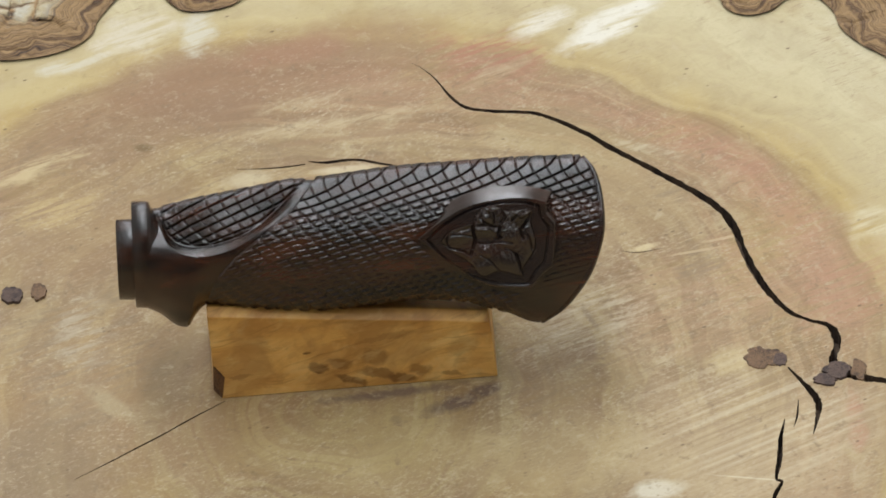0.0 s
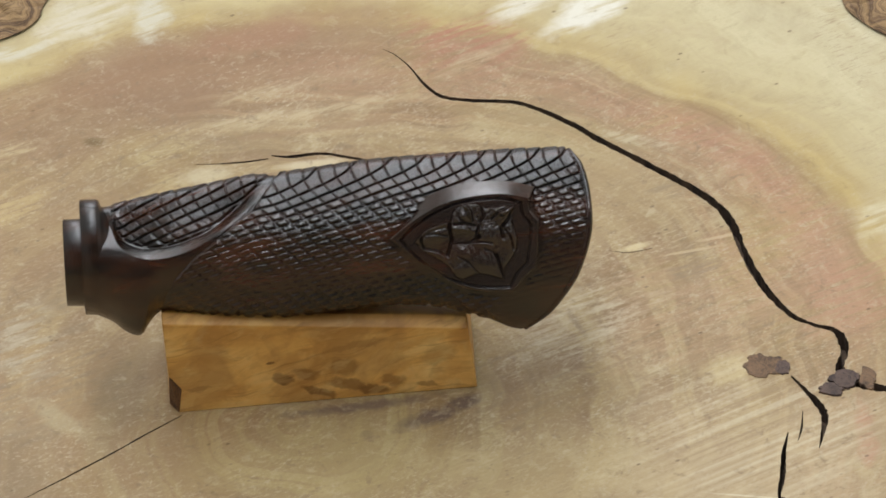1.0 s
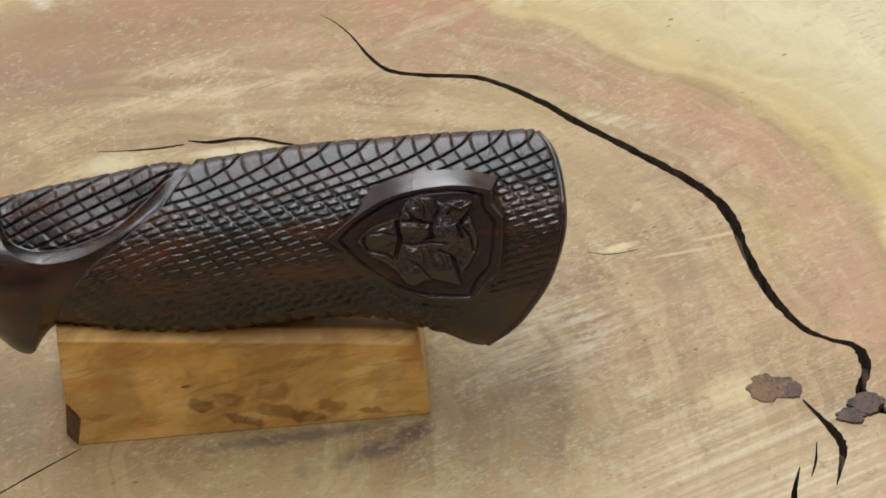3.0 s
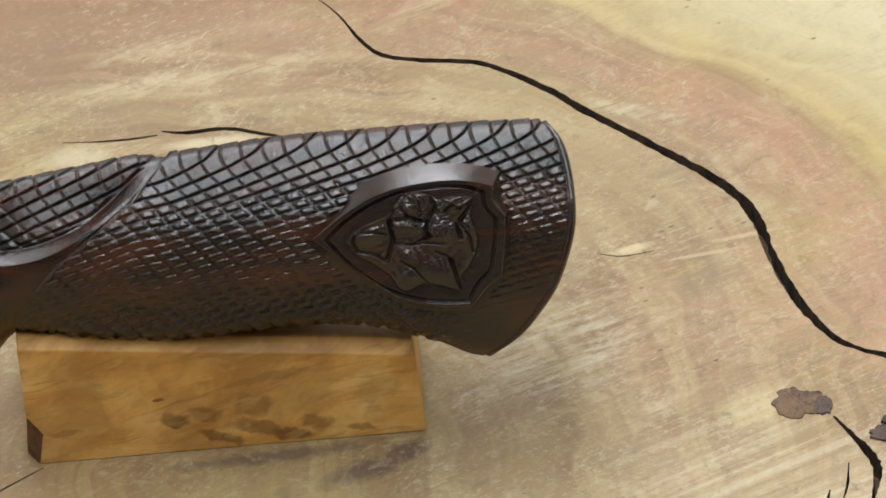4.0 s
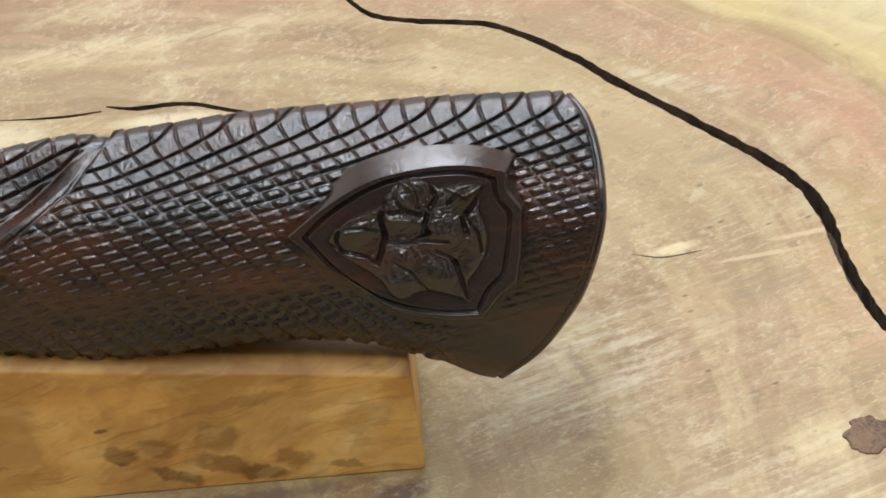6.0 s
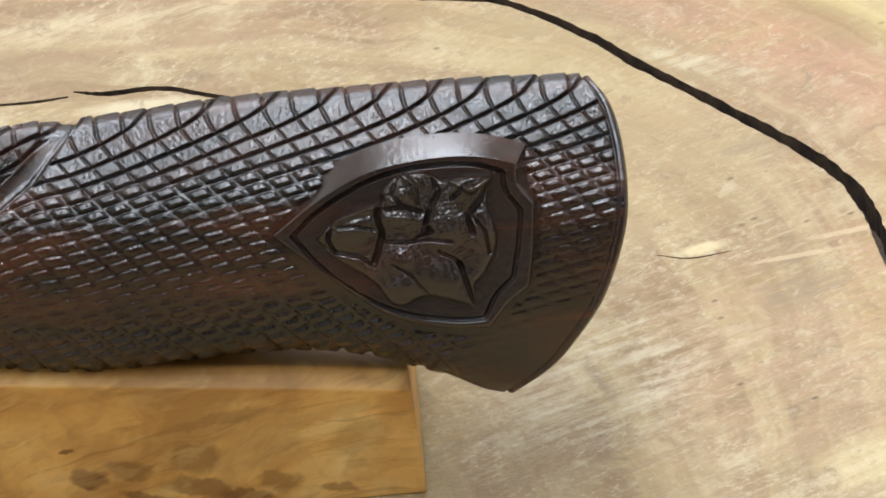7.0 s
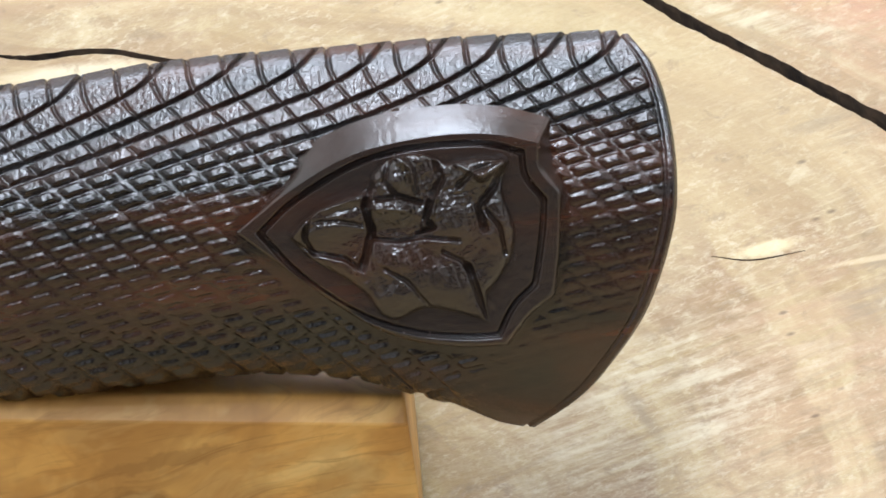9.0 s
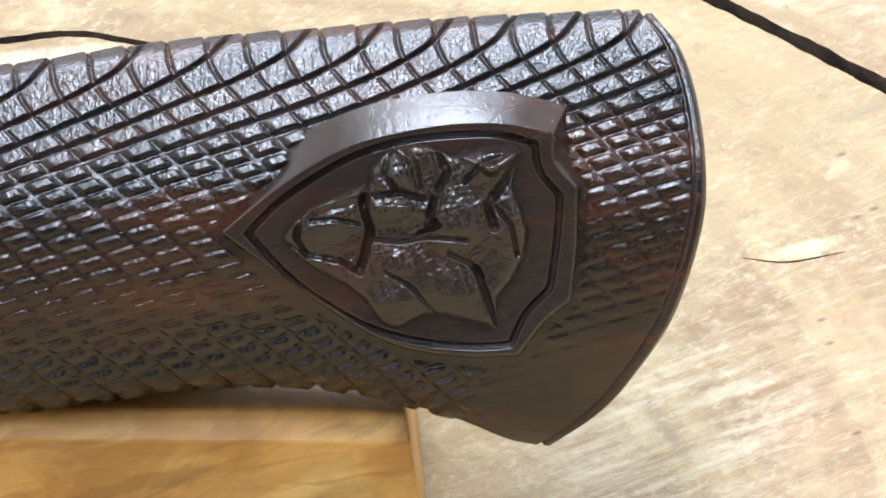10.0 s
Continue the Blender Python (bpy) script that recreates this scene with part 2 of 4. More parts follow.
def slab_wood():
    k = Mat("slab_wood")
    p = k.coords()
    q = k.vmath("SUBTRACT", p, tuple(PITH))
    half = (0.5, 0.5, 0.5)
    big = k.vmath("MULTIPLY", k.vmath("SUBTRACT", k.noise(p, 9, 3, 0.55, 0, "Color"), half), (0.050, 0.050, 0))
    mid = k.vmath("MULTIPLY", k.vmath("SUBTRACT", k.noise(p, 26, 3, 0.55, 0, "Color"), half), (0.016, 0.016, 0))
    r = k.vmath("LENGTH", k.vmath("ADD", k.vmath("ADD", q, big), mid))
    zone = k.ramp(k.math("MULTIPLY", r, 4.0), [
        (0.00, (0.262, 0.190, 0.080)), (0.12, (0.300, 0.222, 0.095)), (0.20, (0.250, 0.180, 0.080)), (0.26, (0.310, 0.222, 0.098)), (0.36, (0.285, 0.196, 0.090)),
        (0.44, (0.310, 0.222, 0.106)), (0.50, (0.280, 0.172, 0.084)), (0.555, (0.290, 0.172, 0.087)), (0.595, (0.320, 0.210, 0.104)), (0.625, (0.400, 0.300, 0.135)),
        (0.66, (0.440, 0.355, 0.180)), (0.74, (0.480, 0.410, 0.240)), (0.90, (0.520, 0.465, 0.310))])
    heart = k.ramp(k.math("MULTIPLY", r, 4.0), [(0.57, 1.0), (0.66, 0.10)])
    rings = k.noise(k.combine(k.math("MULTIPLY", r, 420.0), k.noise(p, 5, 2)), 1.0, 4, 0.6)
    patch = k.noise(p, 24, 4, 0.6)
    show = k.ramp(k.noise(p, 14, 3), [(0.30, 0.3), (0.55, 1.0)])
    col = k.mix(k.math("MULTIPLY", k.math("MULTIPLY", k.ramp(rings, [(0.46, 0.0), (0.66, 0.65)]), show), heart), zone, (0.190, 0.122, 0.058))
    col = k.mix(k.math("MULTIPLY", k.ramp(rings, [(0.28, 0.4), (0.45, 0.0)]), show), col, (0.365, 0.291, 0.159))
    wide = k.noise(k.combine(k.math("MULTIPLY", r, 110.0), k.noise(p, 4, 2)), 1.0, 3, 0.55)
    col = k.mix(k.math("MULTIPLY", k.ramp(wide, [(0.50, 0.0), (0.62, 0.75)]), heart), col, (0.205, 0.130, 0.062))
    col = k.mix(k.ramp(wide, [(0.32, 0.35), (0.46, 0.0)]), col, (0.391, 0.317, 0.174))
    arcs = k.noise(k.combine(k.math("MULTIPLY", r, 190.0), k.noise(p, 7, 2), 3.7), 1.0, 2, 0.5)
    col = k.mix(k.math("MULTIPLY", k.ramp(arcs, [(0.51, 0.0), (0.56, 0.75)]), k.math("MULTIPLY", show, heart)), col, (0.195, 0.115, 0.052))
    # mottling at two scales
    mott = k.noise(p, 70, 5, 0.7, 0.6)
    col = k.mix(k.math("MULTIPLY", k.ramp(mott, [(0.34, 0.6), (0.50, 0.0)]), k.ramp(heart, [(0.0, 0.25), (1.0, 1.0)])), col, (0.215, 0.146, 0.072))
    col = k.mix(k.ramp(mott, [(0.52, 0.0), (0.68, 0.65)]), col, (0.389, 0.307, 0.169))
    yellow = k.noise(p, 17, 4, 0.6, 0.5)
    col = k.mix(k.ramp(yellow, [(0.50, 0.0), (0.68, 0.5)]), col, (0.339, 0.244, 0.083))
    # saw marks: short torn fibres along the cut, and fine parallel lines
    saw = k.noise(k.mapped(p, (190, 1000, 1), rot=(0, 0, 25)), 1.0, 4, 0.7)
    tear = k.noise(k.mapped(p, (520, 900, 1), rot=(0, 0, 36)), 1.0, 3, 0.7)
    col = k.mix(k.math("MULTIPLY", k.ramp(saw, [(0.53, 0.0), (0.64, 0.4)]), k.ramp(patch, [(0.46, 0.0), (0.60, 1.0)])), col, (0.45, 0.36, 0.22))
    col = k.mix(k.math("MULTIPLY", k.ramp(saw, [(0.36, 0.4), (0.46, 0.0)]), k.ramp(patch, [(0.42, 1.0), (0.54, 0.0)])), col, (0.215, 0.128, 0.066))
    col = k.mix(k.math("MULTIPLY", k.math("MULTIPLY", k.ramp(tear, [(0.50, 0.0), (0.66, 0.45)]), heart), k.ramp(k.noise(p, 55, 4, 0.65), [(0.47, 0.0), (0.60, 1.0)])), col, (0.485, 0.409, 0.275))
    line = k.noise(k.mapped(p, (22, 620, 1), rot=(0, 0, 27)), 1.0, 2, 0.5)
    col = k.mix(k.math("MULTIPLY", k.math("MULTIPLY", k.ramp(line, [(0.56, 0.0), (0.64, 0.4)]), heart), k.ramp(k.noise(p, 12, 3), [(0.46, 0.0), (0.56, 1.0)])), col, (0.202, 0.138, 0.072))
    # blotches: red-brown streaks, greyed dirt, bleached patches
    streak = k.noise(k.mapped(p, (60, 420, 1), rot=(0, 0, 22)), 1.0, 4, 0.65)

    def lay(col, x, y, rx, ry, turn, amount, tint, ragged=0.5, grain=60.0, broken=None):
        f = k.math("MULTIPLY", k.blob(p, x, y, rx, ry, turn, ragged, grain), amount)
        if broken is not None:
            f = k.math("MULTIPLY", f, k.ramp(streak, [(broken, 0.0), (broken + 0.2, 1.0)]))
        return k.mix(f, col, tint)

    brown, red, drab, white = (0.222, 0.134, 0.069), (0.315, 0.130, 0.076), (0.190, 0.138, 0.080), (0.485, 0.441, 0.332)
    edge = k.vmath("LENGTH", k.vmath("ADD", k.vmath("ADD", q, k.vmath("MULTIPLY", big, (0.5, 0.5, 0.5))), k.vmath("MULTIPLY", mid, (0.6, 0.6, 0))))
    edge = k.math("MULTIPLY", edge, 4.0)
    side = k.blob(p, 1330, 340, 420, 330, 0, 0.15, 20)
    pink = k.ramp(streak, [(0.36, 0.25), (0.58, 1.0)])
    col = k.mix(k.math("MULTIPLY", k.math("MULTIPLY", k.ramp(edge, [(0.530, 0.0), (0.575, 0.55), (0.595, 0.55), (0.622, 0.0)]), side), pink), col, (0.375, 0.185, 0.112))
    col = k.mix(k.math("MULTIPLY", k.ramp(edge, [(0.608, 0.0), (0.614, 0.8), (0.620, 0.0)]), k.math("MULTIPLY", side, k.ramp(k.noise(p, 60, 3), [(0.42, 0.0), (0.55, 1.0)]))), col, (0.230, 0.140, 0.060))
    col = k.mix(k.math("MULTIPLY", k.ramp(edge, [(0.612, 0.0), (0.635, 0.55), (0.680, 0.0)]), k.ramp(yellow, [(0.38, 0.2), (0.58, 1.0)])), col, (0.420, 0.300, 0.100))
    col = lay(col, 430, 140, 470, 85, 14, 0.75, (0.232, 0.130, 0.066), 0.6, 30)
    col = lay(col, 520, 90, 150, 30, 12, 0.7, (0.275, 0.145, 0.078), 0.8, 60)
    col = lay(col, 240, 245, 270, 70, 14, 0.7, brown, 0.7, 40)
    col = lay(col, 120, 420, 260, 120, 0, 0.5, (0.243, 0.150, 0.080), 0.8, 40)
    col = lay(col, 60, 300, 120, 22, 24, 0.8, (0.46, 0.36, 0.19), 0.9, 80, 0.40)
    col = lay(col, 90, 380, 110, 40, 20, 0.7, (0.43, 0.32, 0.14), 0.9, 80, 0.38)
    col = lay(col, 250, 262, 24, 10, -20, 0.9, (0.15, 0.095, 0.035), 0.8, 120)
    col = lay(col, 600, 215, 230, 18, 8, 0.7, (0.44, 0.35, 0.20), 0.9, 80, 0.38)
    col = lay(col, 560, 175, 130, 14, 14, 0.6, (0.42, 0.33, 0.19), 0.9, 80, 0.38)
    col = lay(col, 640, 240, 200, 8, 4, 0.6, (0.25, 0.155, 0.078), 0.9, 60)
    col = lay(col, 870, 105, 130, 60, -25, 0.85, red, 0.8, 70, 0.40)
    col = lay(col, 780, 150, 330, 60, -6, 0.45, (0.285, 0.155, 0.085), 0.8, 40, 0.34)
    col = lay(col, 1000, 250, 190, 40, -24, 0.45, (0.33, 0.25, 0.115), 0.7, 40)
    col = lay(col, 1090, 365, 150, 95, -10, 0.5, (0.300, 0.210, 0.100), 0.7, 60)
    col = lay(col, 1230, 560, 220, 110, 0, 0.4, (0.385, 0.245, 0.135), 0.9, 60, 0.36)
    col = lay(col, 1420, 480, 200, 120, -40, 0.45, (0.375, 0.225, 0.125), 0.8, 50, 0.36)
    col = lay(col, 1120, 215, 130, 24, -40, 0.5, (0.291, 0.166, 0.090), 0.8, 90, 0.40)
    col = lay(col, 1150, 265, 90, 10, -28, 0.6, (0.46, 0.39, 0.25), 0.9, 110, 0.40)
    col = lay(col, 1515, 740, 20, 70, 0, 0.85, red, 0.8, 120, 0.36)
    col = lay(col, 1500, 520, 120, 70, -30, 0.6, (0.345, 0.180, 0.105), 0.8, 60, 0.4)
    col = lay(col, 1190, 480, 180, 90, 10, 0.4, (0.290, 0.180, 0.098), 0.9, 50, 0.40)
    col = lay(col, 1235, 470, 50, 36, 0, 0.7, drab, 0.9, 150, 0.40)
    col = lay(col, 1200, 345, 46, 20, 10, 0.5, drab, 0.9, 150, 0.42)
    col = lay(col, 1050, 560, 150, 60, 24, 0.7, (0.46, 0.385, 0.255), 0.9, 120, 0.42)
    col = lay(col, 1045, 565, 10, 26, 20, 0.6, drab, 0.8, 120)
    col = lay(col, 250, 720, 420, 200, 0, 0.35, (0.31, 0.19, 0.083), 0.6, 30)
    col = lay(col, 130, 620, 190, 140, 0, 0.6, drab, 0.9, 50, 0.42)
    col = lay(col, 150, 590, 60, 70, 0, 0.6, (0.42, 0.35, 0.235), 0.9, 90, 0.42)
    col = lay(col, 300, 680, 60, 110, -20, 0.45, (0.190, 0.130, 0.061), 0.8, 40)
    # near left corner: brightness lowered by a darker tint in the colour
    col = lay(col, 60, 830, 230, 120, 0, 0.6, (0.195, 0.135, 0.072), 0.8, 40)
    col = lay(col, 205, 720, 26, 70, 40, 0.5, (0.36, 0.29, 0.16), 0.8, 60)
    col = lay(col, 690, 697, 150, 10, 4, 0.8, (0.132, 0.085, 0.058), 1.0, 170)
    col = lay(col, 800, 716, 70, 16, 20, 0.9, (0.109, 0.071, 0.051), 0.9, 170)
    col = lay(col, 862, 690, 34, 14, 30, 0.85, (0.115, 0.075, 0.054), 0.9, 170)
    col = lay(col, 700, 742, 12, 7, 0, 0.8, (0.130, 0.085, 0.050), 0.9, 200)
    col = lay(col, 640, 790, 260, 80, 0, 0.45, (0.325, 0.245, 0.106), 0.7, 40)
    col = lay(col, 350, 55, 36, 62, 0, 0.95, white, 0.9, 110, 0.32)
    col = lay(col, 1080, 40, 150, 30, 38, 0.95, (0.620, 0.580, 0.480), 0.7, 80, 0.32)
    col = lay(col, 960, 40, 80, 24, 30, 0.9, (0.58, 0.53, 0.42), 0.8, 80, 0.34)
    col = lay(col, 880, 130, 90, 14, 30, 0.6, (0.405, 0.330, 0.188), 0.9, 90, 0.38)
    col = lay(col, 240, 60, 110, 40, 24, 0.85, (0.52, 0.46, 0.34), 0.8, 90, 0.34)
    col = lay(col, 120, 118, 70, 16, 14, 0.85, white, 0.9, 100, 0.34)
    col = lay(col, 60, 165, 150, 26, 14, 0.7, (0.43, 0.34, 0.16), 0.8, 60)
    col = lay(col, 1160, 868, 60, 22, 0, 0.9, (0.56, 0.52, 0.41), 0.8, 100)
    col = lay(col, 1142, 438, 34, 7, 14, 0.8, (0.50, 0.40, 0.22), 0.6, 120)
    col = lay(col, 1290, 420, 60, 3, 10, 0.5, (0.50, 0.38, 0.22), 0.5, 120)
    col = lay(col, 1230, 445, 60, 3, 8, 0.5, (0.50, 0.38, 0.22), 0.5, 120)
    col = lay(col, 440, 318, 55, 17, 6, 0.75, (0.425, 0.350, 0.215), 0.6, 90)
    col = lay(col, 610, 300, 70, 9, 2, 0.8, (0.46, 0.38, 0.24), 0.5, 90)
    col = lay(col, 1540, 390, 60, 40, 20, 0.7, (0.52, 0.45, 0.29), 0.9, 90, 0.40)
    col = lay(col, 1330, 790, 330, 150, 0, 0.5, (0.46, 0.355, 0.205), 0.6, 40)
    col = lay(col, 1290, 640, 60, 30, 0, 0.6, (0.46, 0.36, 0.18), 0.7, 60)
    col = lay(col, 1000, 800, 240, 90, 0, 0.45, (0.41, 0.315, 0.160), 0.6, 40)
    col = lay(col, 1325, 846, 80, 2.0, -14, 0.6, (0.55, 0.48, 0.33), 0.3, 90)
    # saw lines across the pale part beside the forked crack
    kerf = k.noise(k.mapped(p, (7, 430, 1), rot=(0, 0, 26)), 1.0, 2, 0.5)
    field = k.blob(p, 1340, 745, 260, 150, 0, 0.4, 30)
    col = k.mix(k.math("MULTIPLY", k.ramp(kerf, [(0.52, 0.0), (0.60, 0.55)]), field), col, (0.255, 0.175, 0.092))
    col = k.mix(k.math("MULTIPLY", k.ramp(kerf, [(0.38, 0.45), (0.47, 0.0)]), field), col, (0.50, 0.42, 0.28))
    fleck = k.noise(p, 210, 4, 0.7, 0.5)
    col = k.mix(k.ramp(fleck, [(0.57, 0.0), (0.70, 0.35)]), col, (0.455, 0.375, 0.235))
    col = k.mix(k.math("MULTIPLY", k.ramp(fleck, [(0.30, 0.6), (0.42, 0.0)]), k.ramp(heart, [(0.0, 0.15), (1.0, 1.0)])), col, (0.177, 0.118, 0.062))
    crumb = k.noise(k.mapped(p, (520, 820, 1), rot=(0, 0, 28)), 1.0, 4, 0.7, 0.4)
    where = k.math("MULTIPLY", k.ramp(k.noise(p, 34, 3, 0.6), [(0.42, 0.15), (0.56, 1.0)]), heart)
    col = k.mix(k.math("MULTIPLY", k.ramp(crumb, [(0.55, 0.0), (0.64, 0.3)]), where), col, (0.50, 0.415, 0.285))
    col = k.mix(k.math("MULTIPLY", k.ramp(crumb, [(0.36, 0.35), (0.44, 0.0)]), where), col, (0.24, 0.145, 0.075))
    speck = k.voronoi(k.mapped(p, (150, 260, 1), rot=(0, 0, 20)), 1.0)
    col = k.mix(k.math("MULTIPLY", k.ramp(speck, [(0.05, 0.7), (0.12, 0.0)]), k.ramp(patch, [(0.5, 0.0), (0.56, 1.0)])), col, (0.097, 0.059, 0.029))
    fine = k.math("ADD", k.noise(p, 1500, 3), k.math("MULTIPLY", k.noise(k.mapped(p, (300, 950, 1), rot=(0, 0, 28)), 1.0, 4, 0.7), 2.0))
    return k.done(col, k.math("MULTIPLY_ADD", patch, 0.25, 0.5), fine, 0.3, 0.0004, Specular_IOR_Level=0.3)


def crack_wood():
    k = Mat("crack_wood")
    p = k.coords()
    return k.done(k.ramp(k.noise(p, 300, 4), [(0.3, (0.024, 0.015, 0.010)), (0.75, (0.13, 0.080, 0.044))]), 0.9, k.noise(p, 900, 3), 0.5, 0.0006)


def bark_mat():
    k = Mat("bark")
    p, uv = k.coords(), k.coords("UV")
    v = k.math("ADD", k.vmath("DOT_PRODUCT", uv, (0, 1, 0)), k.math("MULTIPLY", k.math("SUBTRACT", k.noise(p, 60, 3), 0.5), 0.22))
    strat = k.noise(k.combine(k.math("MULTIPLY", v, 46.0), k.noise(p, 55, 3)), 1.0, 4, 0.6, 0.6)
    col = k.ramp(strat, [(0.34, (0.032, 0.018, 0.011)), (0.45, (0.135, 0.077, 0.036)), (0.56, (0.31, 0.195, 0.088)), (0.70, (0.086, 0.045, 0.025))])
    plates = k.voronoi(k.vmath("ADD", p, k.vmath("MULTIPLY", k.noise(p, 90, 3, 0.5, 0, "Color"), (0.008, 0.008, 0.008))), 95, "DISTANCE_TO_EDGE")
    who = k.math("MULTIPLY", k.ramp(v, [(0.16, 0.0), (0.22, 1.0)]), k.ramp(k.noise(p, 40, 3), [(0.40, 0.0), (0.47, 1.0)]))
    tint = k.ramp(k.noise(p, 160, 5, 0.65), [(0.34, (0.17, 0.105, 0.058)), (0.45, (0.400, 0.325, 0.190)), (0.62, (0.440, 0.400, 0.310))])
    col = k.mix(k.math("MULTIPLY", k.ramp(k.math("ADD", plates, k.math("MULTIPLY", k.math("SUBTRACT", k.noise(p, 420, 4, 0.65), 0.5), 0.14)), [(0.02, 0.0), (0.10, 0.95)]), who), col, tint)
    return k.done(col, 0.85, k.math("ADD", strat, k.math("ADD", k.noise(p, 700, 4), k.ramp(plates, [(0.0, 0.0), (0.12, 1.0)]))), 0.6, 0.0012)


def knot_mat(name, a, b, centre=(0, 0, 0), pitch=900.0):
    k = Mat(name)
    p = k.coords()
    d = k.vmath("DISTANCE", k.vmath("ADD", p, k.vmath("MULTIPLY", k.noise(p, 260, 4, 0.65, 0, "Color"), (0.009, 0.009, 0.0))), tuple(centre))
    w = k.noise(k.combine(k.math("MULTIPLY", d, pitch), k.noise(p, 300, 4)), 1.0, 5, 0.7, 0.6)
    col = k.ramp(w, [(0.32, a), (0.46, b), (0.52, b), (0.58, a), (0.70, b)])
    col = k.mix(k.ramp(k.noise(p, 520, 4, 0.7), [(0.48, 0.0), (0.66, 0.5)]), col, tuple(1.3 * c for c in b))
    col = k.mix(k.ramp(k.noise(p, 210, 4, 0.7), [(0.36, 0.8), (0.50, 0.0)]), col, tuple(0.6 * c for c in a))
    return k.done(col, 0.8, w, 0.6, 0.0006)


def combine_node(self, x, y=0.0, z=0.0):
    n = self.t.nodes.new("ShaderNodeCombineXYZ")
    for i, v in enumerate((x, y, z)):
        self.put(n.inputs[i], v)
    return n.outputs[0]


def blob_node(self, p, x, y, rx, ry, turn=0.0, ragged=0.5, grain=60.0):
    """A soft-edged patch at a place of the drawing grid: 1 in its middle, 0 outside, frayed by noise."""
    c = on_slab(x, y)
    n = self.t.nodes.new("ShaderNodeMapping")
    n.vector_type = "TEXTURE"
    self.put(n.inputs["Vector"], p)
    n.inputs["Location"].default_value = c
    n.inputs["Rotation"].default_value = (0, 0, radians(turn))
    n.inputs["Scale"].default_value = (rx * U, ry * U / 0.643, 1)
    d = self.vmath("LENGTH", n.outputs[0])
    grain = min((30, 60, 100, 160), key=lambda g: abs(g - grain))
    if grain not in self.frays:
        self.frays[grain] = self.noise(p, grain, 4, 0.65)
    d = self.math("ADD", d, self.math("MULTIPLY_ADD", self.frays[grain], 2 * ragged, -ragged))
    return self.ramp(d, [(0.45, 1.0), (1.0, 0.0)])


Mat.combine, Mat.blob = combine_node, blob_node
SLAB, CRACK, BARK = slab_wood(), crack_wood(), bark_mat()
RIM = [(-420, 260), (-200, 150), (-60, 112), (20, 108), (80, 100), (130, 84), (160, 62), (172, 36), (215, -8), (260, -30), (305, 8), (330, 21),
       (370, 20), (410, 10), (450, -14), (560, -60), (760, -80), (980, -75), (1180, -50), (1262, -14), (1290, 18), (1325, 28), (1362, 20),
       (1395, -2), (1440, -6), (1476, 20), (1492, 52), (1530, 82), (1580, 108), (1720, 190), (1900, 420), (1960, 720), (1820, 1120),
       (1300, 1380), (500, 1400), (-250, 1180), (-540, 720)]
# lines of the cracks: x, y, half width
CRACKS = [
    [(728, 112, .3), (748, 122, .6), (772, 142, 1.4), (796, 170, 2.3), (824, 190, 3), (870, 197, 3), (940, 200, 3.3), (985, 213, 3.6), (1040, 238, 4.6),
     (1085, 264, 5), (1140, 292, 5), (1190, 319, 5.5), (1240, 346, 6), (1280, 376, 7), (1301, 406, 8), (1314, 440, 7), (1335, 480, 7), (1360, 516, 6.5),
     (1395, 550, 4.5), (1430, 566, 3), (1464, 575, 4.5), (1478, 592, 9), (1482, 612, 7), (1474, 638, 8), (1496, 656, 11), (1530, 668, 7), (1570, 674, 5), (1660, 680, 2)],
    [(420, 300, .4), (462, 299, .9), (505, 296, 1.5), (540, 291, .8)],
    [(545, 286, .8), (576, 288, 2.4), (630, 283, 2.4), (680, 291, 2.2), (740, 300, 2), (830, 312, .6)],
    [(1394, 650, 1.5), (1418, 674, 3.5), (1443, 702, 6.5), (1449, 724, 6), (1440, 768, .6)],
    [(1389, 742, 1), (1382, 775, 4), (1380, 810, 5.5), (1374, 846, 3), (1384, 853, 3), (1374, 872, 4), (1362, 905, 3), (1340, 960, .6)],
    [(1413, 708, .6), (1411, 735, 2), (1405, 756, .6)],
    [(398, 710, .5), (330, 746, 1.3), (300, 763, 1.0), (268, 780, 1.4), (200, 815, 1.1), (132, 849, .4)],
    [(1098, 444, .3), (1130, 447, .7), (1170, 440, .3)],
]


def crack_outline(line, seed):
    rnd = random.Random(seed)
    n = 14 * len(line)
    c = spline(line, n)
    d = np.gradient(c[:, :2], axis=0)
    d /= np.linalg.norm(d, axis=1)[:, None] + 1e-9
    side = np.stack([-d[:, 1], d[:, 0]], 1)
    jag = np.array([[rnd.uniform(0.68, 1.12), rnd.uniform(0.68, 1.12)] for _ in range(n)])
    jag = (np.roll(jag, 1, 0) + 2 * jag + np.roll(jag, -1, 0)) / 4
    h = np.maximum(c[:, 2], 0.3)
    a = c[:, :2] + side * (h * jag[:, 0])[:, None]
    b = c[:, :2] - side * (h * jag[:, 1])[:, None]
    return [on_slab(x, y) for x, y in np.vstack([a, b[::-1]])]


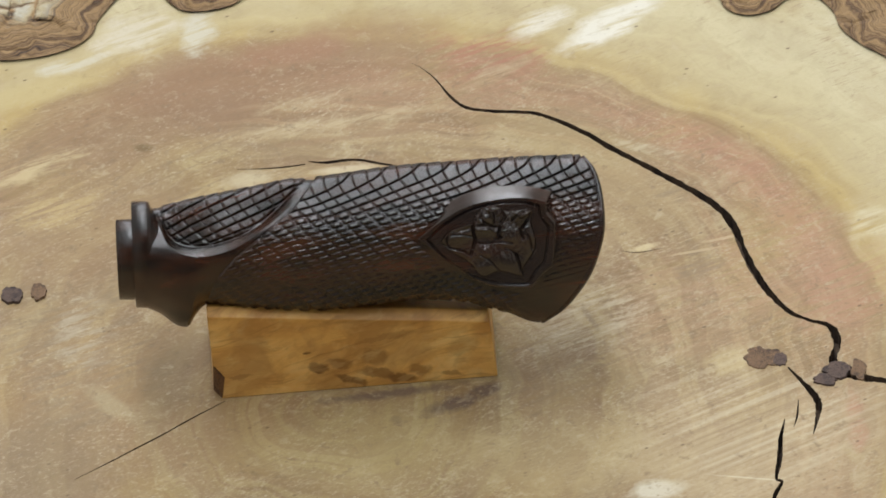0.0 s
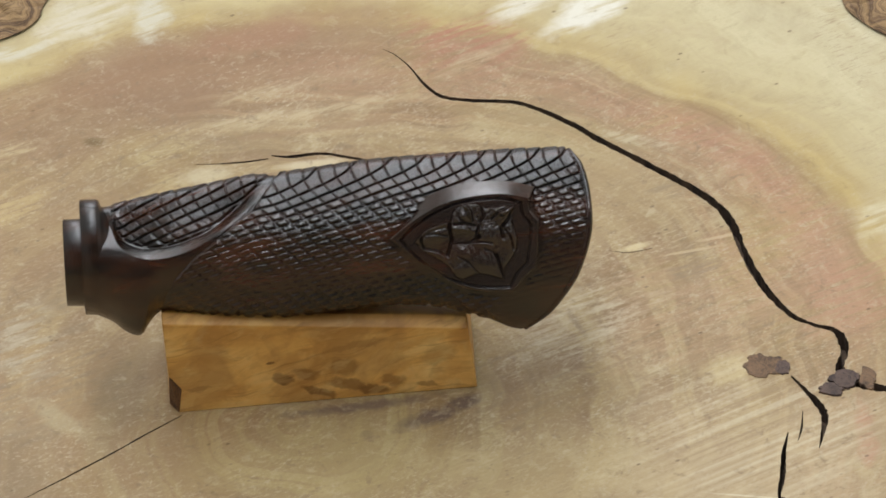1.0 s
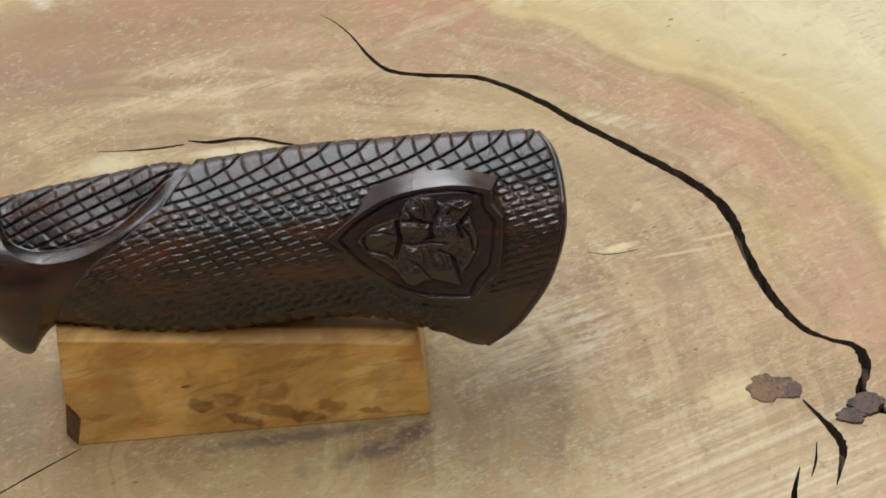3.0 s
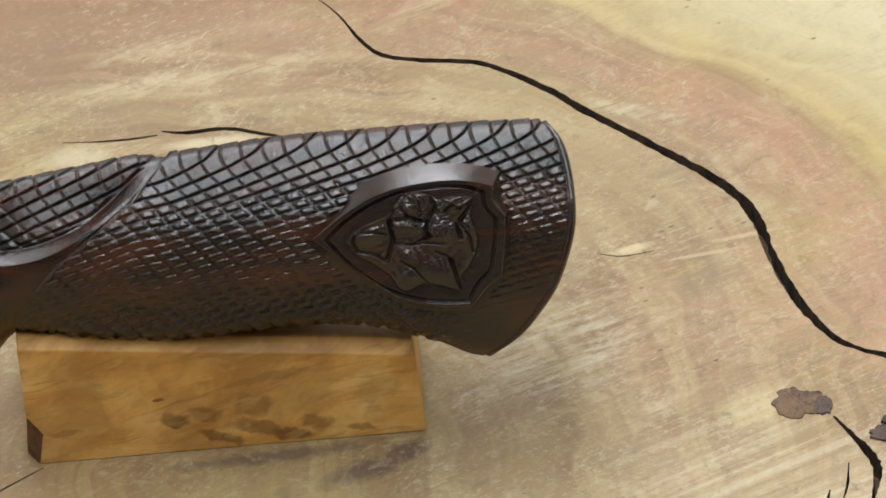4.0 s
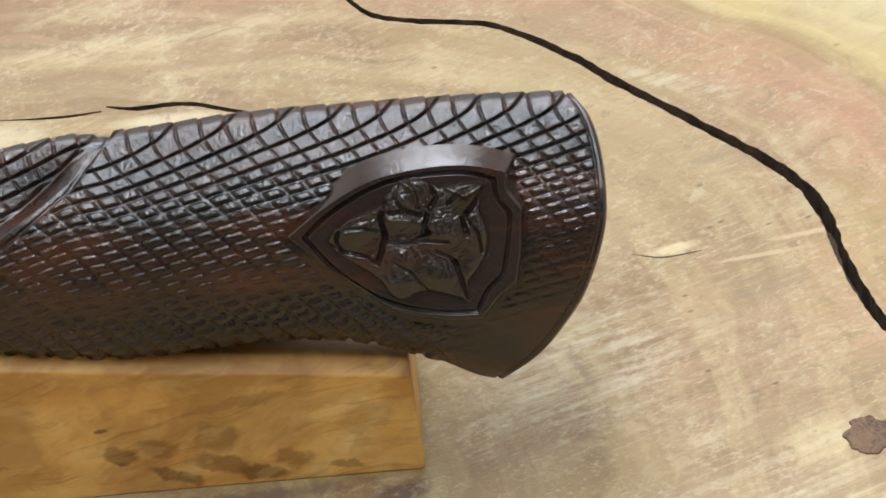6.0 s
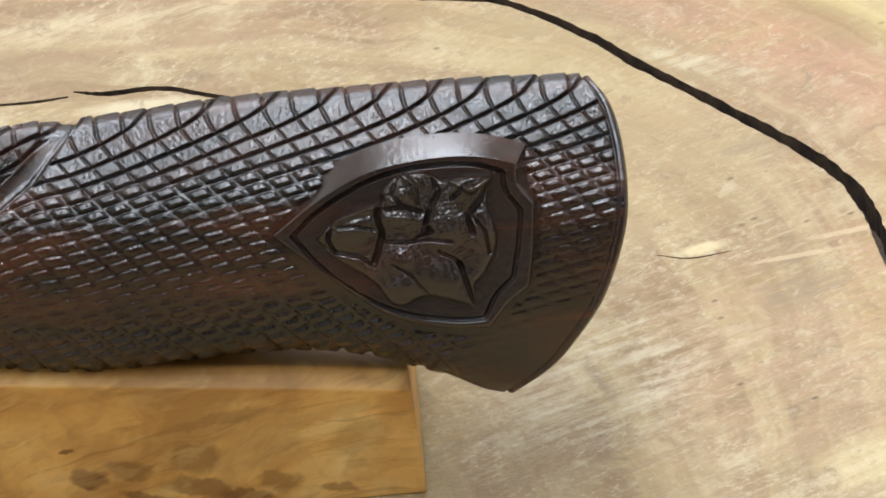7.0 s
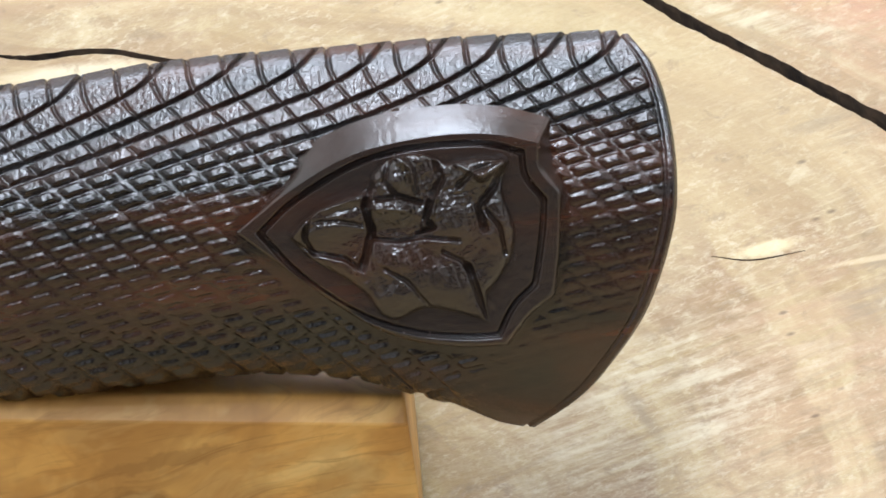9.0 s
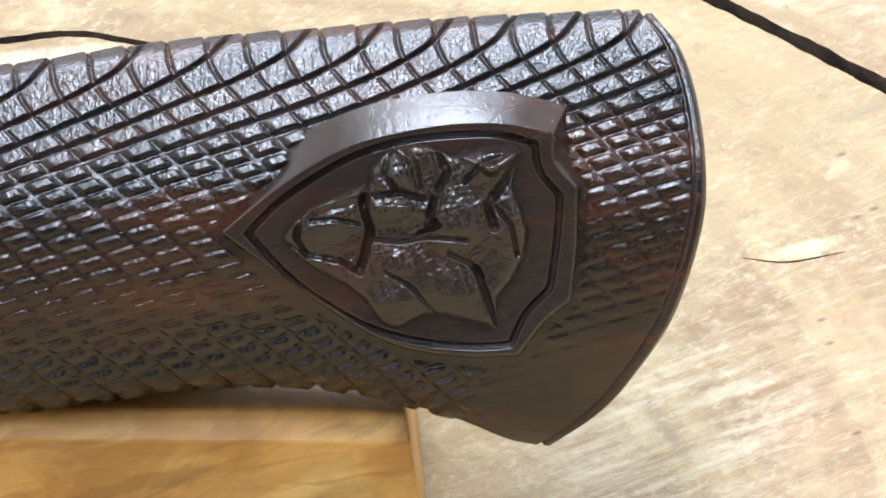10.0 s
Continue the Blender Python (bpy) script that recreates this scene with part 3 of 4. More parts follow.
def slab():
    root = tagged(new("wood_slab"), "sawn pale wood slab with live bark edge, cracks and growth rings", "slab")
    rim = [on_slab(x, y) for x, y in spline(RIM + RIM[:1], 420)[:-1]]
    loops = [rim] + [crack_outline(c, i) for i, c in enumerate(CRACKS)]
    pts, edges, spans = [], [], []
    for loop in loops:
        s = len(pts)
        pts += [Vector((p.x, p.y)) for p in loop]
        edges += [(s + i, s + (i + 1) % len(loop)) for i in range(len(loop))]
        spans.append((s, len(loop)))
    co, _, tris, origin, _, _ = delaunay_2d_cdt(pts, edges, [], 0, 1e-7)

    def inside(p, loop):
        odd = False
        for i in range(len(loop)):
            a, b = loop[i - 1], loop[i]
            if (a.y > p.y) != (b.y > p.y) and p.x < (b.x - a.x) * (p.y - a.y) / (b.y - a.y) + a.x:
                odd = not odd
        return odd

    boxes = [(min(q.x for q in l), max(q.x for q in l), min(q.y for q in l), max(q.y for q in l)) for l in loops]
    keep = []
    for f in tris:
        c = (co[f[0]] + co[f[1]] + co[f[2]]) / 3
        if not inside(c, rim):
            continue
        if any(bx[0] <= c.x <= bx[1] and bx[2] <= c.y <= bx[3] and inside(c, l) for l, bx in zip(loops[1:], boxes[1:])):
            continue
        keep.append(tuple(f))
    me = mesh_of("top", [(p.x, p.y, 0) for p in co], keep)
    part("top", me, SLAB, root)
    for i, loop in enumerate(loops[1:]):
        n = len(loop)
        mid = sum(loop, Vector()) / n
        v = [(p.x, p.y, 0.0) for p in loop] + [(p.x, p.y, -0.006 + 0.0015 * noise.noise(p * 300)) for p in loop]
        f = [(a, (a + 1) % n, n + (a + 1) % n, n + a) for a in range(n)]
        f += [(n + a, n + a + 1, 2 * n - 2 - a, 2 * n - 1 - a) for a in range(n // 2 - 1)]
        part("crack", mesh_of("crack", v, f), CRACK, root, "dark open crack in the wood")
    under = mesh_of("underside", [(p.x, p.y, z) for z in (-0.0005, FZ) for p in rim],
                    [(a, (a + 1) % len(rim), len(rim) + (a + 1) % len(rim), len(rim) + a) for a in range(len(rim))] + [tuple(range(2 * len(rim) - 1, len(rim) - 1, -1))])
    part("underside", under, CRACK, root)
    # bark round the rim: from the wood's edge outwards and down
    n = 900
    line = spline(RIM + RIM[:1], n + 1)[:-1]
    base = np.array([on_slab(x, y) for x, y in line])
    tang = np.roll(base, -3, 0) - np.roll(base, 3, 0)
    outw = np.stack([tang[:, 1], -tang[:, 0]], 1)
    outw /= np.linalg.norm(outw, axis=1)[:, None]
    if np.dot(outw[0], base[0, :2] - np.array(PITH)[:2]) < 0:
        outw = -outw
    cols = []
    for j in range(22):
        q = j / 21
        ring = base.copy()
        wide = 0.075 * q - 0.0006
        for i in range(n):
            p = Vector(base[i]) * 70
            lump = noise.noise(p + Vector((0, 0, q * 3))) + 0.5 * noise.noise(p * 3.1 + Vector((0, 0, q * 7)))
            ring[i, :2] += outw[i] * wide * (1 + 0.25 * noise.noise(p * 0.6))
            ring[i, 2] = 0.0008 + 0.0018 * math.sin(math.pi * min(1, q * 3.5)) * (1 + lump) - 0.12 * max(0, q - 0.45) ** 1.5 + 0.0012 * lump * min(1, 4 * q)
        cols.append(ring)
    me = grid_mesh("bark", np.stack(cols, 0), wrap=True, across=True)
    part("bark", me, BARK, root, "rough brown and grey bark")
    # knots, let into the wood
    tones = {"brown": ((0.04, 0.022, 0.012), (0.150, 0.085, 0.042)), "grey": ((0.018, 0.010, 0.008), (0.085, 0.052, 0.038))}
    for cx, cy, rx, ry, tone, s in ((1348, 632, 34, 20, "brown", 1), (1381, 637, 13, 12, "grey", 2), (1520, 655, 15, 17, "brown", 3), (1461, 673, 24, 10, "grey", 4), (1483, 656, 25, 15, "grey", 5),
                                    (20, 525, 21, 15, "grey", 7), (68, 518, 14, 16, "brown", 6)):
        v, f = [on_slab(cx, cy) + Vector((0, 0, 0.00015 + 0.0001 * s))], []
        for a in range(72):
            t = a / 72 * math.tau
            w = 1 + 0.30 * noise.noise(Vector((math.cos(t) * 1.6, math.sin(t) * 1.6, s * 9))) + 0.13 * noise.noise(Vector((math.cos(t) * 4, math.sin(t) * 4, s * 5))) + 0.06 * noise.noise(Vector((math.cos(t) * 11, math.sin(t) * 11, s * 3)))
            for h, kk in ((0.00015 + 0.0001 * s, 0.93), (-0.0003, 1.0)):
                v.append(on_slab(cx + rx * kk * w * math.cos(t), cy + ry * kk * w * math.sin(t)) + Vector((0, 0, h)))
        for a in range(72):
            e = (a + 1) % 72
            f += [(0, 1 + 2 * e, 1 + 2 * a), (1 + 2 * a, 1 + 2 * e, 2 + 2 * e, 2 + 2 * a)]
        part("knot", mesh_of("knot", v, f), knot_mat("knot_" + tone, *tones[tone], on_slab(cx - 0.3 * rx, cy) + Vector((0.003, 0.003, 0))), root)
    return root


slab()

# ---- the block ----
_foot = on_slab(379, 707)
_way = on_slab(881, 666) - _foot
OLIVE = olive_wood(lambda x, y: on_plane(x, y, _foot, Vector((_way.y, -_way.x, 0)).normalized()))
END_GRAIN = knot_mat("end_grain", (0.07, 0.03, 0.01), (0.14, 0.065, 0.022))


def block():
    n = Vector((0, -1, 0))
    a, b = on_slab(379, 707), on_slab(881, 666)
    n = Vector((a.y - b.y, b.x - a.x, 0)).normalized() * -1
    back = -n
    bev, deep = 0.0029, 0.034
    fr = [a, b, on_plane(867, 570, a, n), on_plane(366, 562, a, n)]
    ch = [on_plane(864, 548, a + bev * back, n), on_plane(365, 542, a + bev * back, n)]
    slope = Vector((0, 0, -0.006))
    rear = [p + (deep - bev) * back + slope for p in ch]
    foot = [b + deep * back, a + deep * back]
    cut = [on_plane(394, 706, a, n), on_plane(398, 668, a, n), on_plane(377, 646, a, n), a + 0.004 * back]
    bm = bmesh.new()
    vs = [bm.verts.new(p) for p in (*fr[1:], *ch, *rear, *foot, *cut)]
    # 0 to 2 front, 3 4 bevel, 5 6 rear top, 7 8 rear foot, 9 to 12 the sawn-off corner
    for f in ((9, 0, 1, 2, 11, 10), (2, 1, 3, 4), (4, 3, 5, 6), (6, 5, 7, 8), (8, 7, 0, 9, 12), (12, 11, 2, 4, 6, 8), (0, 7, 5, 3, 1), (9, 10, 11), (9, 11, 12)):
        face = bm.faces.new([vs[i] for i in f])
        face.material_index = 1 if len(f) == 3 else 0
    bmesh.ops.recalc_face_normals(bm, faces=bm.faces)
    sharp = [e for e in bm.edges if e.calc_face_angle() > 0.3 and all(f.material_index == 0 for f in e.link_faces)]
    bmesh.ops.bevel(bm, geom=sharp, offset=0.00045, segments=3, profile=0.6, affect="EDGES")
    me = bpy.data.meshes.new("wooden_block")
    bm.to_mesh(me)
    bm.free()
    me.polygons.foreach_set("use_smooth", [False] * len(me.polygons))
    ob = part("wooden_block", me, OLIVE)
    me.materials.append(END_GRAIN)
    tagged(ob, "polished golden-brown olive wood block standing on the slab", "block")
    return (ch[0].z + ch[1].z) / 2 - 0.0034


BLOCK_TOP = block()

# ---- the handle ----
GRIP = dark_wood("stained_wood", 0.14, 0.14, 0.31, 1.0, 1.0, 0.55)
LACQUER = dark_wood("lacquered_wood", 0.05, 0.12, 0.50, 0.5, 3.2, 0.2)
SHIELD_WOOD = dark_wood("shield_wood", 0.19, 0.12, 0.16, 0.6, 3.4, 0.3)
BETA = radians(18)
EX = RIGHT
EY = (math.cos(BETA) * UP - math.sin(BETA) * FWD)
EW = (-math.cos(BETA) * FWD - math.sin(BETA) * UP)
ORG = (640.0, 430.0)
GAIN = [0.986]


def lerp(x, pts):
    p = np.array(pts, float)
    return np.interp(x, p[:, 0], p[:, 1])


def soft(x, pts):
    """A smooth line through points, read at x."""
    s = spline(pts, 40 * len(pts))
    return np.interp(x, s[:, 0], s[:, 1])


def step(a, b, x):
    t = np.clip((x - a) / (b - a), 0, 1)
    return t * t * (3 - 2 * t)


def place(x, y, w):
    """Grid places and heights towards the viewer, as points of the handle."""
    u, v = (x - ORG[0]) * U, (ORG[1] - y) * U / math.cos(BETA)
    w = w * U
    v = v + w * math.tan(BETA)
    return GAIN[0] * (u[..., None] * np.array(EX) + v[..., None] * np.array(EY) + w[..., None] * np.array(EW))


TOP = [(262, 371), (300, 364), (350, 352), (420, 338), (470, 328), (510, 320), (545, 319), (600, 312), (700, 298), (800, 290), (900, 283), (1000, 279), (1040, 277)]
BOT = [(262, 546), (285, 556), (305, 571), (320, 578), (334, 577), (346, 558), (362, 541), (385, 537), (450, 543), (520, 546), (580, 545), (640, 538), (700, 530),
       (765, 526), (830, 531), (868, 541), (910, 555), (940, 567), (972, 572)]
END = [(-1, 966), (-0.86, 997), (-0.7, 1019), (-0.4, 1048), (0, 1067), (0.3, 1070), (0.62, 1064), (0.85, 1053), (1, 1037)]
HALF = [(262, 74), (330, 80), (420, 84), (560, 90), (720, 94), (860, 92), (980, 88), (1075, 82)]
def outline(*runs):
    """A closed line of smooth runs that meet in corners."""
    return np.vstack([spline(r, 6 * len(r))[:-1] for r in runs])


SHIELD = outline([(739, 424), (782, 390), (828, 364.5), (883, 352), (929, 350), (966, 357)], [(966, 357), (967, 377), (982, 395)], [(982, 395), (981, 435), (977, 472)],
                 [(977, 472), (959, 486), (941, 509)], [(941, 509), (901, 509), (855, 500), (809, 474), (773, 449), (739, 424)])
INNER = outline([(757, 425), (781, 402), (821, 377), (854, 365), (888, 359.5), (925, 358.5), (953, 365)], [(953, 365), (956, 383), (970, 401)], [(970, 401), (968, 430), (963, 464)],
                [(963, 464), (947, 480), (936, 502)], [(936, 502), (910, 503), (877, 500), (843, 491), (810, 473), (781, 451), (757, 425)])
HEAD = outline([(778, 428), (799, 407), (836, 392)], [(836, 392), (843, 377), (859, 367), (879, 365), (897, 373)], [(897, 373), (918, 369), (945, 370)],
               [(945, 370), (939, 391), (949, 424), (943, 449), (928, 471)], [(928, 471), (928, 483), (931, 495)], [(931, 495), (917, 489), (883, 482), (859, 491), (846, 486)],
               [(846, 486), (830, 466), (797, 446), (778, 428)])


def in_shape(x, y, shape):
    """Signed distance to a closed line; positive inside."""
    d = np.full(x.shape, 1e9)
    odd = np.zeros(x.shape, bool)
    for i in range(len(shape)):
        (ax, ay), (bx, by) = shape[i - 1], shape[i]
        t = np.clip(((x - ax) * (bx - ax) + (y - ay) * (by - ay)) / ((bx - ax) ** 2 + (by - ay) ** 2 + 1e-12), 0, 1)
        d = np.minimum(d, np.hypot(x - ax - t * (bx - ax), y - ay - t * (by - ay)))
        if ay != by:
            odd ^= ((ay > y) != (by > y)) & (x < (bx - ax) * (y - ay) / (by - ay) + ax)
    return np.where(odd, d, -d)


def ripple(x, y, size, seed):
    """Uneven carving marks: a sum of waves in many directions."""
    rnd = random.Random(seed)
    out = np.zeros(x.shape)
    for _ in range(14):
        a, f, p = rnd.uniform(0, math.tau), rnd.uniform(0.5, 1.6) / size, rnd.uniform(0, math.tau)
        out += np.sin((x * math.cos(a) + y * math.sin(a)) * f * math.tau + p)
    return out / 5.0


def grip_mesh():
    s = np.linspace(0, 1, 860)
    tau = np.concatenate([np.linspace(-1.75, 2.05, 470, endpoint=False), np.linspace(2.05, math.tau - 1.75, 110, endpoint=False)])
    S, Tt = np.meshgrid(s, tau, indexing="ij")
    vh = np.sign(np.sin(Tt)) * np.abs(np.sin(Tt)) ** 0.95
    X = 262 + (soft(vh, END) - 262) * S
    top, bot = soft(262 + (1037 - 262) * S, TOP), soft(262 + (968 - 262) * S, BOT)
    Y = (1 + vh) / 2 * top + (1 - vh) / 2 * bot
    # the section: a long flat slope below the crest, a round flank, a tucked belly
    girth = soft((1 - vh) / 2, [(-0.01, 0.0), (0.0, 0.06), (0.03, 0.30), (0.08, 0.44), (0.15, 0.565), (0.25, 0.745), (0.34, 0.895), (0.41, 0.965), (0.5, 1.0), (0.65, 0.97), (0.8, 0.82),
                                (0.92, 0.52), (0.97, 0.32), (1.0, 0.06), (1.01, 0.0)])
    W = np.where(np.cos(Tt) >= 0, girth, -np.abs(np.cos(Tt)) ** 0.9) * soft(X, HALF)
    P = np.stack([X, -Y / math.cos(BETA), W], -1)
    du, dv = np.gradient(P, axis=0), np.gradient(P, axis=1)
    N = np.cross(dv, du)
    N /= np.linalg.norm(N, axis=2)[..., None] + 1e-9
    if N[400, 235, 2] < 0:
        N = -N
    # the way round the section from the crest
    seg = np.linalg.norm(np.diff(P[:, :, 1:], axis=1), axis=2)
    arc = np.concatenate([np.zeros((len(s), 1)), np.cumsum(seg, 1)], 1)
    crest = int(np.argmin(np.abs(tau - math.pi / 2)))
    arc -= arc[:, crest:crest + 1]
    down = Y - top
    # carved panels
    yl = soft(X, [(262, 330), (284, 380), (300, 412), (330, 428), (370, 430), (420, 414), (470, 380), (515, 342), (545, 318)])
    dl = np.where((X > 268) & (X < 548), np.minimum(yl - Y, (X - 284) * 1.4), -40.0)
    xm = lerp(Y, [(300, 562), (318, 556), (375, 516), (415, 470), (455, 420), (490, 388), (535, 368), (600, 366)])
    dm = X - xm
    dsh = in_shape(X, Y, SHIELD)
    dend = (1 - S) * (soft(vh, END) - 262)
    left, main = step(0, 5, dl), step(0, 5, dm) * step(9, 12, dend)
    front = W > 0
    main = main * np.where(front, 1 - step(-9, -5, dsh), 1.0)
    # the carving dies out towards the beak
    main = main * (1 - 0.85 * step(-12, 26, Y - lerp(X, [(800, 560), (900, 540), (960, 500), (1070, 450)])))
    main = main * (1 - 0.5 * step(975, 990, X) * step(385, 420, Y))
    # deep furrows run up to the crest, fine cuts cross them; rows are broad at the crest and close up on the flank
    wob = 1.0 * np.sin(X / 37.0) + 0.8 * np.sin(down / 31.0 + X / 61.0)
    back = np.where(np.cos(Tt) >= 0, down, -np.abs(arc) * 0.8)
    run = lerp(X + wob, [(204, -6), (564, 0), (622, 1), (685, 2), (746, 3), (801, 4), (850, 5), (897, 6), (941, 7), (986, 8), (1030, 9), (1075, 10)])
    drop = soft(back, [(-300, -6.2), (-60, -1.1), (0, 0), (16, 0.38), (31, 1.06), (50, 2.2), (65, 3.3), (77, 4.3), (98, 6.2), (130, 9.2), (190, 15.0), (270, 23.0)])
    gap = lerp(back, [(-60, 42), (0, 42), (16, 30), (24, 22), (40, 16.5), (58, 13.5), (76, 11.8), (150, 10.5), (270, 9.8)])
    # the small panel's rows lie closer and straighter
    small = (X < 548) & (dl > -6)
    drop, gap = np.where(small, back / 15.0, drop), np.where(small, 15.0, gap)
    fa = run + drop
    fb = (X - soft(back, [(-300, -60), (-60, -14), (0, 0), (20, 5), (40, 20), (80, 58), (160, 140), (270, 258)]) - wob) / 26.0
    ta, tb = fa - np.floor(fa), fb - np.floor(fb)
    cell = np.sin(np.floor(fa) * 12.9898 + np.floor(fb) * 78.233) * 43758.5453
    cell -= np.floor(cell)
    da, db = np.minimum(ta, 1 - ta) * gap, np.minimum(tb, 1 - tb) * 19.0
    ga, gb = step(0.8, 2.5, da), step(0.1, 2.0, db)
    upper = 1 - step(50, 80, down)
    plates = 4.0 * ga * (0.50 + 0.50 * gb) + 1.4 * tb * ga
    slant = 1 - 0.62 * (1 - ta) * (1 - step(80, 112, down))
    pillow = 4.6 * step(0.6, 3.2, da) * (0.05 + 0.95 * step(0.4, 5.5, db)) * slant + 0.8 * tb
    scale = upper * plates + (1 - upper) * pillow - 1.0 + 0.6 * (cell - 0.5)
    rough = 0.25 * np.sin(X * 1.7 + 3 * np.sin(Y * 0.9)) * np.sin(Y * 1.9 + 2 * np.sin(X * 0.7))
    # shallow cells on the middle of the flank, deeper ones again at the belly
    worn = 1 - 0.62 * step(78, 112, down) * (1 - step(178, 210, down) * (1 - step(880, 940, X)))
    H = (left + main * worn) * (scale + rough)
    # the scoop beside the small panel, the fold along the ribbon
    tall = np.maximum(yl - top, 20.0)
    cove = np.clip((dl + 24) / 22, 0, 1) * (1 - np.clip(dl / tall, 0, 1)) * np.clip(tall / 55, 0, 1)
    H += -15.0 * cove * step(0, 14, down) + 1.6 * step(-2, 4, dm) - 1.2 * step(-7, -2, dm) * (1 - step(-2, 2, dm))
    H -= 1.8 * (step(7, 8.5, dend) * (1 - step(10, 11.5, dend)))
    H -= 5.0 * (1 - step(0, 4, dend)) ** 2
    Q = P + N * H[..., None]
    rows = [place(Q[..., 0], -Q[..., 1] * math.cos(BETA), Q[..., 2])]
    # the end, swept across
    e = Q[-1]
    for q in (0.93, 0.8, 0.55, 0.3, 0.05):
        x = e[:, 0] + 0.8 * (1 - q * q)
        rows.append(place(x, -e[:, 1] * math.cos(BETA), e[:, 2] * q)[None])
    return np.concatenate(rows, 0)


def turned(profile, cy_h):
    """A turned piece along the handle: rows of x, top, bottom, half thickness."""
    tau = np.linspace(0, math.tau, 96, endpoint=False)
    rows = []
    for x, t, b, w in profile:
        y = (t + b) / 2 - (b - t) / 2 * np.sign(np.sin(tau)) * np.abs(np.sin(tau)) ** cy_h
        rows.append(place(np.full(96, float(x)) + (y - 445) * 0.045, y, w * np.sign(np.cos(tau)) * np.abs(np.cos(tau)) ** cy_h))
    return np.stack(rows, 0)


def rays(shape, c, n):
    """How far a closed line lies from c in n directions."""
    ang, rad = np.linspace(0, math.tau, n, endpoint=False), np.zeros(n)
    poly = shape - c
    dx, dy = np.cos(ang), np.sin(ang)
    for i in range(len(poly)):
        a, e = poly[i - 1], poly[i] - poly[i - 1]
        den = dx * e[1] - dy * e[0]
        den = np.where(np.abs(den) < 1e-9, 1e-9, den)
        r, q = (a[0] * e[1] - a[1] * e[0]) / den, (a[0] * dy - a[1] * dx) / den
        rad = np.where((r > 0) & (q >= -1e-6) & (q <= 1 + 1e-6), np.maximum(rad, r), rad)
    return ang, rad


def shield_mesh(face):
    """The flat raised shield: rim, groove and field, and its sloped side."""
    c = np.array([868.0, 432.0])
    ang, rad = rays(SHIELD, c, 420)
    R = np.linspace(0.0, 1.0, 150)[:, None] * rad[None]
    X, Y = c[0] + R * np.cos(ang), c[1] + R * np.sin(ang)
    d, g = in_shape(X, Y, SHIELD), in_shape(X, Y, INNER)
    H = -6.5 * (1 - step(1.4, 2.8, np.abs(g))) - 1.6 * step(0, 2, g) - 1.2 * (1 - step(0, 1.4, d))
    H = H + 0.12 * ripple(X, Y, 14.0, 6) * step(0, 3, d)
    rows = [place(X, Y, face(X, Y) + H)]
    # a broad sloped side above, a steep one elsewhere
    crown = np.clip(-2.4 * np.sin(ang) - 0.35, 0, 1)
    for q in (0.35, 1.0):
        ex = c[0] + (rad + q * (2.0 + 9.0 * crown)) * np.cos(ang)
        ey = c[1] + (rad + q * (2.0 + 9.0 * crown)) * np.sin(ang) - 11.0 * q * crown
        rows.append(place(ex, ey, face(ex, ey) - 26.0 * q)[None])
    return np.concatenate(rows, 0)


